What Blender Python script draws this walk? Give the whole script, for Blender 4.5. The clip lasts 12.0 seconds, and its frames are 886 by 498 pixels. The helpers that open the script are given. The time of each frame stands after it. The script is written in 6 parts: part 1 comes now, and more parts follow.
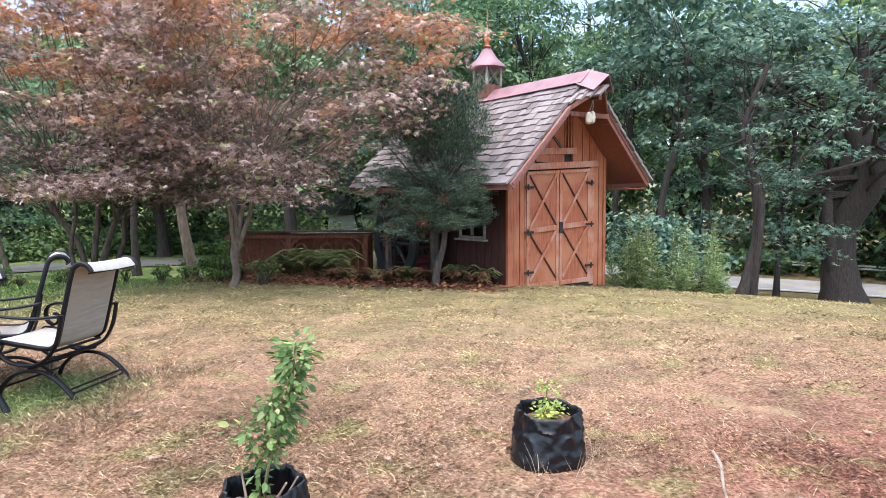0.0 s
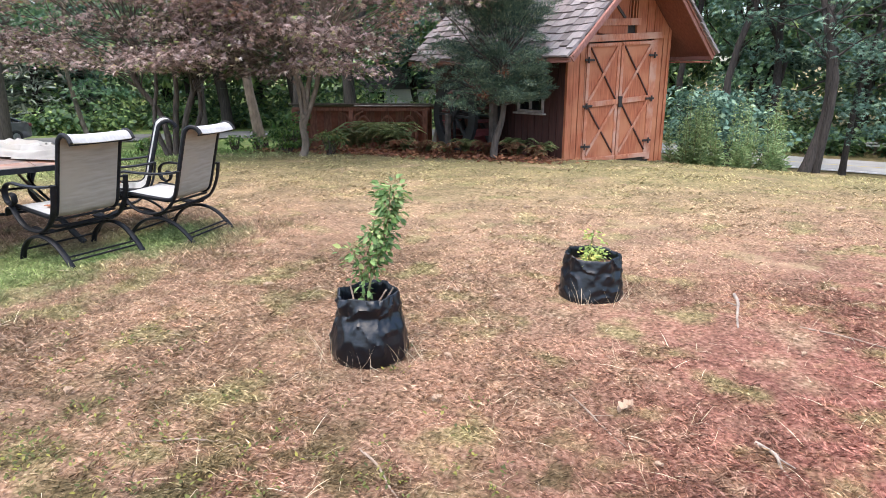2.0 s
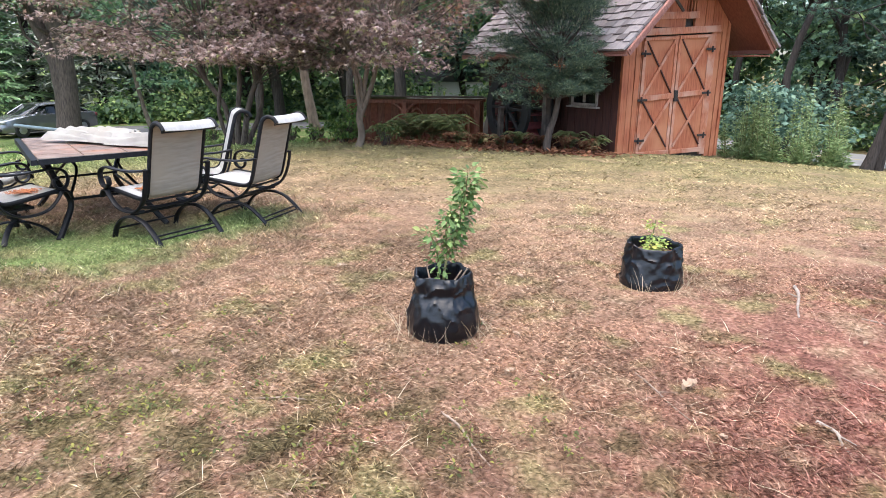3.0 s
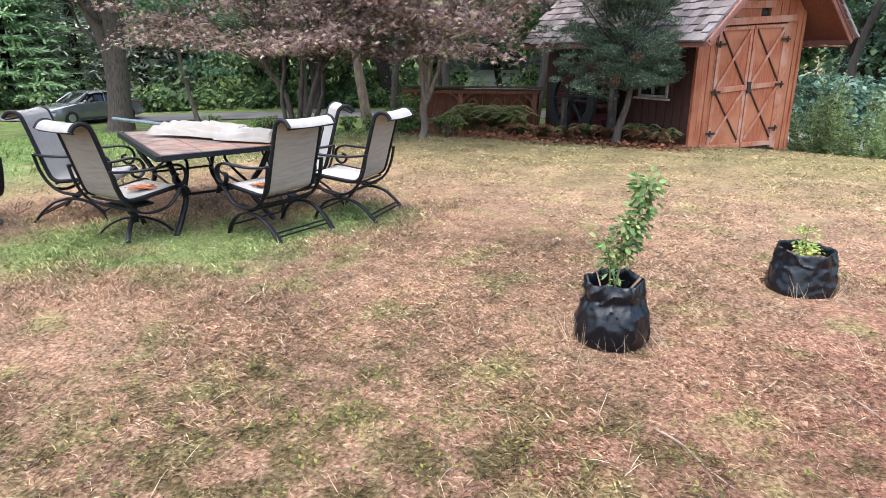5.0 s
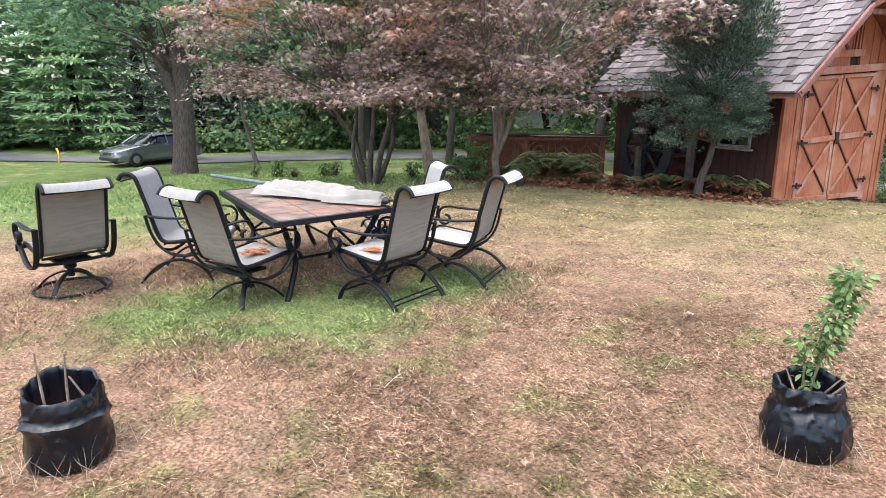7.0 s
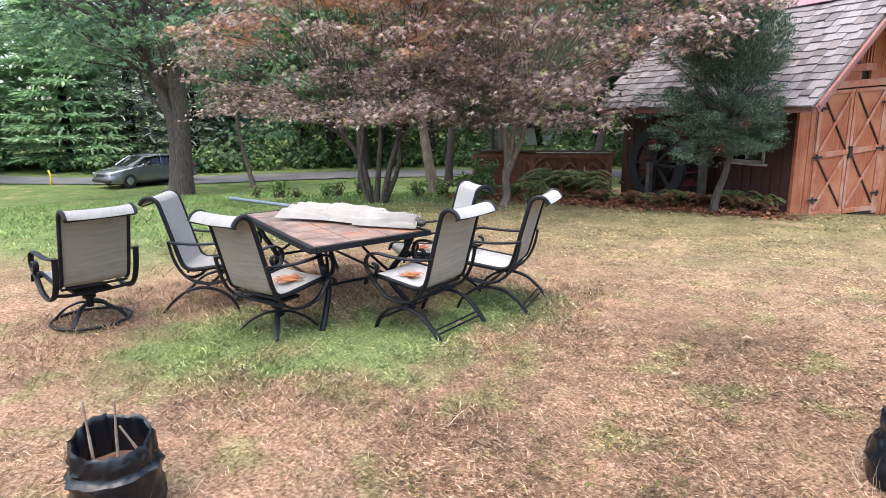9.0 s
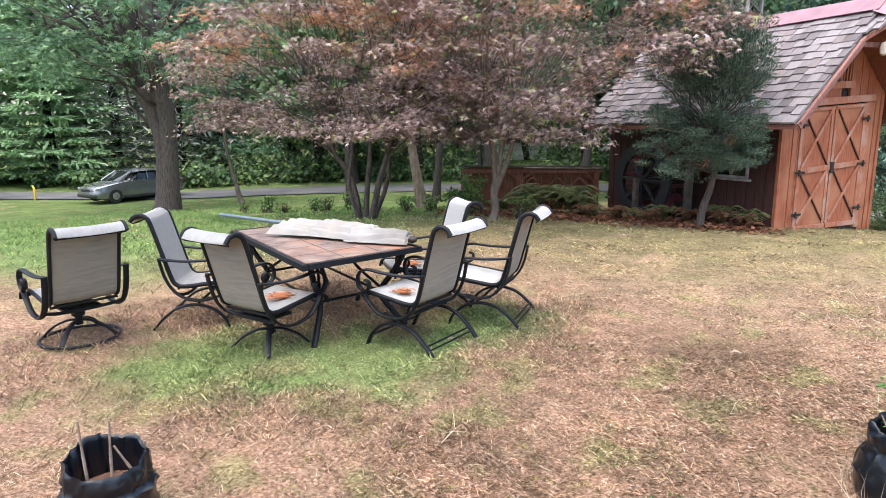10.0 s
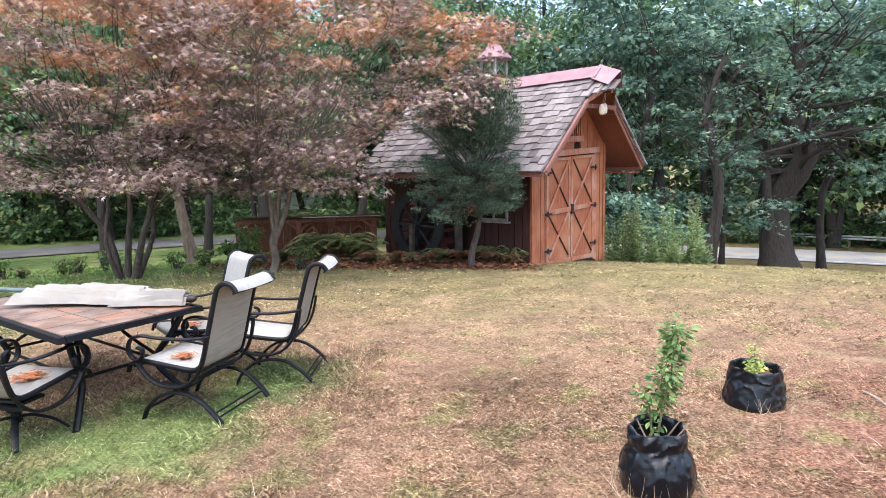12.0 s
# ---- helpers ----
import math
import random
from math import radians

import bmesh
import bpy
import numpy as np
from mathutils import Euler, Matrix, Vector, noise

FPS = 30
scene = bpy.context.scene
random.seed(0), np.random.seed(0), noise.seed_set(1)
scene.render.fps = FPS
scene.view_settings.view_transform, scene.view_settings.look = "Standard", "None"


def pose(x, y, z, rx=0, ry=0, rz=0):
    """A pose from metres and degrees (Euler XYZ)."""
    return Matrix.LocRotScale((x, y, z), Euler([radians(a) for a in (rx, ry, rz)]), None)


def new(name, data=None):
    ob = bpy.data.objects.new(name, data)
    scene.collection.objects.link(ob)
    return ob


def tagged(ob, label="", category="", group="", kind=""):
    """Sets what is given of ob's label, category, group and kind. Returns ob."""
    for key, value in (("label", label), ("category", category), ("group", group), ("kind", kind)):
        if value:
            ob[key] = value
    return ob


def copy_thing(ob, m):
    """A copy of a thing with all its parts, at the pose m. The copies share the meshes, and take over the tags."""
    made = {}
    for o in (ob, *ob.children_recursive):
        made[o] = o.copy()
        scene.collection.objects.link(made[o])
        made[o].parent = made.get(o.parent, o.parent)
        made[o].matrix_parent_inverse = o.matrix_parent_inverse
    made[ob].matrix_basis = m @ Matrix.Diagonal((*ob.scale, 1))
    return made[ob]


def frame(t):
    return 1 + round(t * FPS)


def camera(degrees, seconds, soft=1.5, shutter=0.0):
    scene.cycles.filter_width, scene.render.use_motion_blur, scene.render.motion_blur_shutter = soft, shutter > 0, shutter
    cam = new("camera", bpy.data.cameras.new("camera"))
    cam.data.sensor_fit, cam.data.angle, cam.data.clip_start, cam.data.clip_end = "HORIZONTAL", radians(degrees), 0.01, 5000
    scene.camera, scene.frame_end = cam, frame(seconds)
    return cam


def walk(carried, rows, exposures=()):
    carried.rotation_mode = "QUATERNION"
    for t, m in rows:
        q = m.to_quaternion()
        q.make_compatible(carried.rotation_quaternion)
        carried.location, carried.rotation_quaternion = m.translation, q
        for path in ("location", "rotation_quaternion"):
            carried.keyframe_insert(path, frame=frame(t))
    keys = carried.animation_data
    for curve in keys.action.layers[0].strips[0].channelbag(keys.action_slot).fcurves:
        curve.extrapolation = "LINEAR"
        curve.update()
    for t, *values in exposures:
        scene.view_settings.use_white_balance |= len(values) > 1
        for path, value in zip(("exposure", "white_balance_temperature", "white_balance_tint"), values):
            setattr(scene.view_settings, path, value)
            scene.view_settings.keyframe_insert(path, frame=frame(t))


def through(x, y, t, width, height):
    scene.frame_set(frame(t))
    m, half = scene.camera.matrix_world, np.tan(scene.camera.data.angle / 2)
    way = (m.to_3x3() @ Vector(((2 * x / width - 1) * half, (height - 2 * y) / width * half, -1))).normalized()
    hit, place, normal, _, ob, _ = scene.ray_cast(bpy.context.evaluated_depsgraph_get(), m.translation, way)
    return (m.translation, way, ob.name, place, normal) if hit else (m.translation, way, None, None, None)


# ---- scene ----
cam = camera(70.1, 12.0, 0.8)
METRES, EYE, TILT, LEAN, TURN = 3.3, 1.5, 0.0, 0.0, 17.8
ROWS = [
    (0.0, 0.0, 0.0, 0.0, -0.03, -4.39, 0.41),
    (0.5, -0.0256, -0.0631, -0.0048, 0.82, -8.93, -0.01),
    (1.0, -0.0365, -0.1164, -0.0039, 1.26, -13.8, 0.5),
    (1.5, -0.015, -0.1623, -0.01, 2.26, -14.68, 0.58),
    (2.0, -0.0171, -0.1965, -0.0085, 4.93, -15.39, 0.19),
    (2.5, -0.0323, -0.2444, -0.0056, 7.42, -15.62, 0.06),
    (4.5, -0.2436, -0.2738, -0.0068, 10.69, -17.1, -0.18),
    (5.0, -0.3129, -0.2867, 0.0165, 11.14, -17.11, -0.05),
    (5.5, -0.3812, -0.2759, 0.0298, 12.05, -17.08, -0.01),
    (6.0, -0.4385, -0.2572, 0.0517, 13.23, -16.21, 0.26),
    (6.5, -0.4854, -0.2462, 0.0627, 14.17, -14.45, 0.12),
    (7.0, -0.5407, -0.2462, 0.0805, 14.52, -13.83, 0.07),
    (9.0, -0.6873, -0.2037, 0.082, 13.43, -12.3, 0.63),
    (9.5, -0.6921, -0.2055, 0.0845, 12.91, -11.85, 0.63),
    (10.0, -0.6953, -0.2155, 0.0897, 12.27, -11.03, 0.57),
    (10.5, -0.6976, -0.2234, 0.0922, 11.65, -9.16, 0.58),
    (11.0, -0.699, -0.2251, 0.0927, 8.68, -7.66, 0.7),
    (11.5, -0.7043, -0.2235, 0.093, 0.7, -7.28, 0.88),
    (12.0, -0.7179, -0.2234, 0.0936, -7.89, -6.96, 1.06),
]
walk(cam, [(t, pose(0, 0, EYE, TILT, LEAN, TURN) @ pose(METRES * x, METRES * y, METRES * z, 90 + pitch, roll, yaw)) for t, x, y, z, yaw, pitch, roll in ROWS])

# ---- light: a bright, thinly overcast day ----
world = bpy.data.worlds.new("sky")
scene.world = world
world.use_nodes = True
wn = world.node_tree.nodes
sky = wn.new("ShaderNodeTexSky")
sky.sky_type, sky.sun_disc = "NISHITA", False
sky.sun_elevation, sky.sun_rotation = radians(70), radians(190)
sky.air_density, sky.dust_density, sky.ozone_density = 1.0, 3.0, 1.5
wn["Background"].inputs["Strength"].default_value = 0.15
world.node_tree.links.new(sky.outputs["Color"], wn["Background"].inputs["Color"])
sun_data = bpy.data.lights.new("sun", "SUN")
sun_data.energy, sun_data.angle, sun_data.color = 1.25, radians(100), (1.0, 0.955, 0.91)
sun = new("sun", sun_data)
sun.matrix_world = pose(0, 0, 30, 12, 0, -10)
scene.view_settings.exposure = 1.8


# ---- materials ----
def mat(name, rough=0.7, metal=0.0):
    m = bpy.data.materials.new(name)
    m.use_nodes = True
    b = m.node_tree.nodes["Principled BSDF"]
    b.inputs["Roughness"].default_value, b.inputs["Metallic"].default_value = rough, metal
    return m, m.node_tree.nodes, m.node_tree.links, b


def ramp(nodes, links, fac, stops):
    r = nodes.new("ShaderNodeValToRGB")
    while len(r.color_ramp.elements) < len(stops):
        r.color_ramp.elements.new(0.5)
    for e, (p, c) in zip(r.color_ramp.elements, stops):
        e.position, e.color = p, (*c, 1)
    links.new(fac, r.inputs["Fac"])
    return r.outputs["Color"]


def tex(nodes, links, scale, detail=4, stretch=(1, 1, 1), coord="Object", turn=0.0):
    c, mp, n = nodes.new("ShaderNodeTexCoord"), nodes.new("ShaderNodeMapping"), nodes.new("ShaderNodeTexNoise")
    mp.inputs["Scale"].default_value = stretch
    mp.inputs["Rotation"].default_value = (0, 0, turn)
    n.inputs["Scale"].default_value, n.inputs["Detail"].default_value = scale, detail
    links.new(c.outputs[coord], mp.inputs["Vector"])
    links.new(mp.outputs["Vector"], n.inputs["Vector"])
    return n.outputs["Fac"]


def mixc(nodes, links, fac, a, b, mode="MIX"):
    m = nodes.new("ShaderNodeMix")
    m.data_type, m.blend_type = "RGBA", mode
    for sock, v in ((m.inputs[0], fac), (m.inputs[6], a), (m.inputs[7], b)):
        if isinstance(v, (int, float)):
            sock.default_value = v
        elif isinstance(v, tuple):
            sock.default_value = (*v, 1)
        else:
            links.new(v, sock)
    return m.outputs[2]


def bump(nodes, links, b, h, strength=0.3, dist=0.01):
    n = nodes.new("ShaderNodeBump")
    n.inputs["Strength"].default_value, n.inputs["Distance"].default_value = strength, dist
    links.new(h, n.inputs["Height"])
    links.new(n.outputs["Normal"], b.inputs["Normal"])


def simple(name, dark, light, scale=8, rough=0.7, metal=0.0, stretch=(1, 1, 1), relief=0.2, second=None, second_scale=1.5):
    """Two tones at a fine grain, an optional third tone in large soft stains."""
    m, n, l, b = mat(name, rough, metal)
    f = tex(n, l, scale, 6, stretch)
    c = ramp(n, l, f, [(0.3, dark), (0.7, light)])
    if second:
        g = tex(n, l, second_scale, 4)
        k = ramp(n, l, g, [(0.45, (0, 0, 0)), (0.65, (1, 1, 1))])
        c = mixc(n, l, k, c, second)
    l.new(c, b.inputs["Base Color"])
    if relief:
        bump(n, l, b, f, relief, 0.004)
    return m


def island(name, stops, rough=0.6, through=0.25, spread=0.0, stain=None):
    """Leaves: each one its own tone, letting some light through."""
    m, n, l, b = mat(name, rough)
    g = n.new("ShaderNodeNewGeometry")
    c = ramp(n, l, g.outputs["Random Per Island"], stops)
    if stain:
        sep, co = n.new("ShaderNodeSeparateXYZ"), n.new("ShaderNodeTexCoord")
        l.new(co.outputs["Object"], sep.inputs[0])
        mr = n.new("ShaderNodeMapRange")
        l.new(sep.outputs["Z"], mr.inputs["Value"])
        mr.inputs["From Min"].default_value, mr.inputs["From Max"].default_value = stain[2], stain[3]
        mr.inputs["To Min"].default_value, mr.inputs["To Max"].default_value = -0.16, 0.12
        ad = n.new("ShaderNodeMath")
        l.new(tex(n, l, stain[1], 3), ad.inputs[0])
        l.new(mr.outputs["Result"], ad.inputs[1])
        k = ramp(n, l, ad.outputs[0], [(0.5, (0, 0, 0)), (0.66, (1, 1, 1))])
        c = mixc(n, l, k, c, stain[0])
    l.new(c, b.inputs["Base Color"])
    b.inputs["Specular IOR Level"].default_value = 0.3
    t, mx, out = n.new("ShaderNodeBsdfTranslucent"), n.new("ShaderNodeMixShader"), n["Material Output"]
    l.new(c, t.inputs["Color"])
    mx.inputs[0].default_value = through
    l.new(b.outputs[0], mx.inputs[1])
    l.new(t.outputs[0], mx.inputs[2])
    l.new(mx.outputs[0], out.inputs["Surface"])
    return m


def lawn_colour(n, l):
    """Dry straw, rusty thatch and green patches, by place on the lawn."""
    big = tex(n, l, 0.55, 5)
    mid = tex(n, l, 2.3, 5)
    fine = tex(n, l, 46, 8)
    straw = ramp(n, l, fine, [(0.3, (0.15, 0.108, 0.066)), (0.5, (0.365, 0.258, 0.172)), (0.7, (0.61, 0.475, 0.35))])
    rust = ramp(n, l, fine, [(0.3, (0.105, 0.046, 0.037)), (0.5, (0.25, 0.108, 0.088)), (0.7, (0.42, 0.225, 0.185))])
    green = ramp(n, l, fine, [(0.3, (0.085, 0.09, 0.038)), (0.5, (0.27, 0.255, 0.12)), (0.7, (0.48, 0.43, 0.24))])
    olive = ramp(n, l, fine, [(0.3, (0.04, 0.038, 0.016)), (0.5, (0.115, 0.10, 0.045)), (0.7, (0.25, 0.205, 0.11))])
    lush = ramp(n, l, fine, [(0.3, (0.075, 0.135, 0.04)), (0.5, (0.165, 0.27, 0.085)), (0.7, (0.30, 0.41, 0.165))])
    c = n.new("ShaderNodeTexCoord")
    s = n.new("ShaderNodeSeparateXYZ")
    l.new(c.outputs["Object"], s.inputs[0])

    def math_(op, a, b2, third=None):
        k = n.new("ShaderNodeMath")
        k.operation = op
        for i, v in enumerate((a, b2, third)):
            if v is None:
                continue
            if isinstance(v, (int, float)):
                k.inputs[i].default_value = v
            else:
                l.new(v, k.inputs[i])
        return k.outputs[0]

    def soft(v, lo, hi):
        k = n.new("ShaderNodeMapRange")
        k.interpolation_type = "SMOOTHSTEP"
        l.new(v, k.inputs["Value"])
        k.inputs["From Min"].default_value, k.inputs["From Max"].default_value = lo, hi
        return k.outputs["Result"]
    X, Y = s.outputs["X"], s.outputs["Y"]
    wob = math_("MULTIPLY_ADD", big, 4.0, -2.0)
    xw, yw = math_("ADD", X, wob), math_("ADD", Y, wob)
    east = soft(math_("ADD", math_("MULTIPLY", yw, -0.30), xw), -2.4, 0.6)
    col = mixc(n, l, math_("MULTIPLY", math_("MULTIPLY", math_("MULTIPLY_ADD", east, 0.70, 0.30), math_("MULTIPLY_ADD", soft(yw, 3.0, 7.0), -0.6, 1.0)), soft(mid, 0.22, 0.50)), straw, rust)
    # green: in noise patches everywhere, and thick towards the shed and past the table
    patch = soft(mid, 0.5, 0.68)
    north = soft(math_("MULTIPLY_ADD", X, -0.25, yw), 5.0, 10.5)
    col = mixc(n, l, math_("MULTIPLY", patch, 0.72), col, green)
    col = mixc(n, l, math_("MULTIPLY", north, 0.8), col, green)
    far = soft(math_("MULTIPLY_ADD", X, -0.75, math_("MULTIPLY", wob, 0.5)), 5.2, 8.2)
    far = math_("MULTIPLY", far, soft(math_("ADD", Y, math_("MULTIPLY", wob, 0.5)), 1.2, 3.6))
    col = mixc(n, l, math_("MULTIPLY", far, 0.92), col, lush)

    def spot(px, py, r0, r1):
        dx, dy = math_("SUBTRACT", X, px), math_("SUBTRACT", Y, py)
        d = math_("SQRT", math_("ADD", math_("MULTIPLY", dx, dx), math_("MULTIPLY", dy, dy)), 0)
        d = math_("ADD", d, math_("MULTIPLY_ADD", mid, 1.6, -0.8))
        return soft(math_("MULTIPLY", d, -1), -r1, -r0)
    for px, py, r0, r1 in ((-5.9, 1.7, 0.3, 1.1), (-4.9, 2.4, 0.3, 1.1), (-4.5, 3.6, 0.2, 0.9)):
        col = mixc(n, l, math_("MULTIPLY", spot(px, py, r0, r1), 0.8), col, lush)
    for px, py, r0, r1 in ((-2.1, 0.7, 0.3, 1.15), (-3.0, 0.1, 0.3, 1.1), (-1.2, 1.1, 0.1, 0.8), (-0.2, 1.3, 0.0, 0.6), (-1.7, -0.3, 0.3, 1.3)):
        col = mixc(n, l, math_("MULTIPLY", math_("MULTIPLY", spot(px, py, r0, r1), 0.7), soft(tex(n, l, 5.5, 4), 0.42, 0.6)), col, olive)
    bare = soft(tex(n, l, 1.15, 4), 0.56, 0.70)
    col = mixc(n, l, math_("MULTIPLY", math_("MULTIPLY", bare, soft(Y, 2.5, 4.5)), 0.6), col, (0.50, 0.365, 0.255))
    dull = spot(-2.5, 3.9, 0.2, 1.0)
    col = mixc(n, l, math_("MULTIPLY", dull, 0.55), col, (0.17, 0.115, 0.075))
    worn = ramp(n, l, tex(n, l, 1.5, 6), [(0.36, (0.82, 0.83, 0.83)), (0.52, (1.03, 1.03, 1.02)), (0.66, (1.2, 1.19, 1.17))])
    col = mixc(n, l, 1.0, col, worn, "MULTIPLY")
    tuft = ramp(n, l, tex(n, l, 7.5, 5), [(0.34, (0.78, 0.79, 0.76)), (0.50, (1.0, 1.0, 1.0)), (0.66, (1.14, 1.13, 1.12))])
    col = mixc(n, l, 1.0, col, tuft, "MULTIPLY")
    return col, fine, mid


M_ground, gn, gl, gb = mat("lawn", 0.95)
col, fine, mid = lawn_colour(gn, gl)
gl.new(mixc(gn, gl, 1.0, col, (0.61, 0.575, 0.555), "MULTIPLY"), gb.inputs["Base Color"])
bump(gn, gl, gb, fine, 0.35, 0.01)
gb.inputs["Specular IOR Level"].default_value = 0.1
M_blade, gn, gl, gb = mat("grass blades", 0.8)
col, fine, mid = lawn_colour(gn, gl)
gg = gn.new("ShaderNodeNewGeometry")
tone = ramp(gn, gl, gg.outputs["Random Per Island"], [(0.0, (0.58, 0.55, 0.52)), (0.5, (0.97, 0.97, 0.95)), (0.9, (1.36, 1.35, 1.31)), (1.0, (1.85, 1.8, 1.7))])
gl.new(mixc(gn, gl, 1.0, col, tone, "MULTIPLY"), gb.inputs["Base Color"])
gb.inputs["Specular IOR Level"].default_value = 0.15

M_redwood = simple("weathered red-stained boards", (0.22, 0.06, 0.026), (0.43, 0.14, 0.065), 5, 0.75, 0, (6, 6, 0.5), 0.35, (0.42, 0.17, 0.085), 1.3)
M_redtrim = simple("rubbed red-stained trim", (0.28, 0.085, 0.04), (0.50, 0.20, 0.11), 7, 0.7, 0, (5, 5, 1.2), 0.3, (0.44, 0.25, 0.18), 2.4)
# maroon lowered to near black: deep shade of eaves and trees in the colour
M_maroon = simple("maroon boards darkened for shade", (0.03, 0.011, 0.009), (0.072, 0.024, 0.019), 5, 0.8, 0, (6, 6, 0.5), 0.3)
M_soffit = simple("red-brown soffit boards", (0.16, 0.05, 0.03), (0.24, 0.08, 0.05), 6, 0.8, 0, (2, 6, 2), 0.2)
M_iron = simple("dark iron", (0.018, 0.016, 0.016), (0.05, 0.042, 0.04), 40, 0.6, 0.4, (1, 1, 1), 0.2)
M_copper = simple("dull mauve painted metal", (0.23, 0.12, 0.14), (0.32, 0.185, 0.21), 3, 0.5, 0.1, (1, 1, 1), 0.05)
M_darkwood = simple("dark timber", (0.035, 0.03, 0.028), (0.09, 0.075, 0.065), 8, 0.8, 0, (1, 1, 1), 0.3)
M_fence = simple("red-brown rough timber", (0.12, 0.047, 0.032), (0.26, 0.105, 0.07), 6, 0.8, 0, (4, 4, 1), 0.3)
M_black = simple("black painted metal", (0.004, 0.0045, 0.006), (0.012, 0.013, 0.016), 30, 0.45, 0.0, (1, 1, 1), 0.08)
M_black.node_tree.nodes["Principled BSDF"].inputs["Specular IOR Level"].default_value = 0.22
M_bark = simple("grey-brown bark", (0.034, 0.027, 0.023), (0.105, 0.084, 0.07), 9, 0.95, 0, (3, 3, 0.5), 1.0)
M_barkpale = simple("pale grey smooth bark", (0.085, 0.067, 0.05), (0.20, 0.16, 0.125), 7, 0.9, 0, (2, 2, 0.7), 0.5)
M_barkdark = simple("dark furrowed bark", (0.016, 0.014, 0.013), (0.058, 0.048, 0.043), 8, 0.95, 0, (4, 4, 0.4), 1.0)
# pale tone holds the open sky's glare on this stretch of road
M_road_lit = simple("asphalt in open skylight", (0.27, 0.27, 0.275), (0.38, 0.38, 0.385), 30, 0.9, 0, (1, 1, 1), 0.2, (0.44, 0.44, 0.44), 0.4)
M_lineW = simple("worn white road paint", (0.55, 0.55, 0.54), (0.75, 0.75, 0.73), 12, 0.8)
M_lineY = simple("worn yellow road paint", (0.50, 0.36, 0.08), (0.62, 0.47, 0.12), 12, 0.8)
# same road's asphalt, with the trees' shade put into a darker colour
M_road_shaded = simple("asphalt in tree shade", (0.06, 0.06, 0.064), (0.105, 0.105, 0.11), 30, 0.9, 0, (1, 1, 1), 0.2, (0.13, 0.13, 0.13), 0.4)
M_fascia = simple("mauve-brown weathered trim", (0.17, 0.065, 0.05), (0.33, 0.17, 0.14), 7, 0.7, 0, (5, 5, 1.2), 0.3, (0.26, 0.11, 0.085), 2.4)
M_soil = simple("brown leaf litter and soil", (0.06, 0.03, 0.018), (0.20, 0.10, 0.06), 30, 0.95, 0, (1, 1, 1), 0.8)


# ---- shape helpers ----
def finish(bm, name, m, parent=None, label="", smooth=True):
    me = bpy.data.meshes.new(name)
    bm.normal_update()
    bm.to_mesh(me)
    bm.free()
    if smooth:
        me.polygons.foreach_set("use_smooth", [True] * len(me.polygons))
        me.set_sharp_from_angle(angle=radians(38))
    me.materials.append(m)
    ob = new(name, me)
    if parent:
        ob.parent = parent
    return tagged(ob, label)


def part(name, bm, m, parent, label="", smooth=True):
    return finish(bm, name, m, parent, label, smooth)


def empty(name, m, label, category, group="", kind=""):
    ob = new(name)
    ob.matrix_world = m
    ob.empty_display_size = 0.2
    return tagged(ob, label, category, group, kind)


def box(bm, c, size, m=None, bevel=0.0):
    r = bmesh.ops.create_cube(bm, size=1)
    vs = r["verts"]
    for v in vs:
        v.co = Vector((v.co.x * size[0], v.co.y * size[1], v.co.z * size[2]))
    if bevel:
        es = list({e for v in vs for e in v.link_edges})
        b = bmesh.ops.bevel(bm, geom=es, offset=bevel, segments=1, affect="EDGES")
        vs = list({v for f in b["faces"] for v in f.verts} | {v for v in vs if v.is_valid})
    t = Matrix.Translation(c) @ (m or Matrix())
    for v in vs:
        v.co = t @ v.co
    return vs


def boxed(c, size, m=None, bevel=0.004):
    bm = bmesh.new()
    box(bm, c, size, m, bevel)
    return bm


def beam(bm, a, b, w, h, up=(0, 0, 1), bevel=0.0):
    """A squared timber from a to b, w wide and h high."""
    a, b = Vector(a), Vector(b)
    d = (b - a).normalized()
    s = d.cross(Vector(up)).normalized()
    q = s.cross(d)
    m = Matrix((s, d, q)).transposed().to_4x4()
    return box(bm, (a + b) / 2, (w, (b - a).length, h), m, bevel)


def beamed(a, b, w, h, up=(0, 0, 1), bevel=0.004):
    bm = bmesh.new()
    beam(bm, a, b, w, h, up, bevel)
    return bm


def spline(pts, n=6):
    """Points along a smooth curve through pts."""
    p = [Vector(q) for q in pts]
    out = []
    for i in range(len(p) - 1):
        a, b, c, d = p[max(i - 1, 0)], p[i], p[i + 1], p[min(i + 2, len(p) - 1)]
        for k in range(n):
            t = k / n
            out.append(0.5 * (2 * b + (c - a) * t + (2 * a - 5 * b + 4 * c - d) * t * t + (3 * b - a - 3 * c + d) * t ** 3))
    return out + [p[-1]]


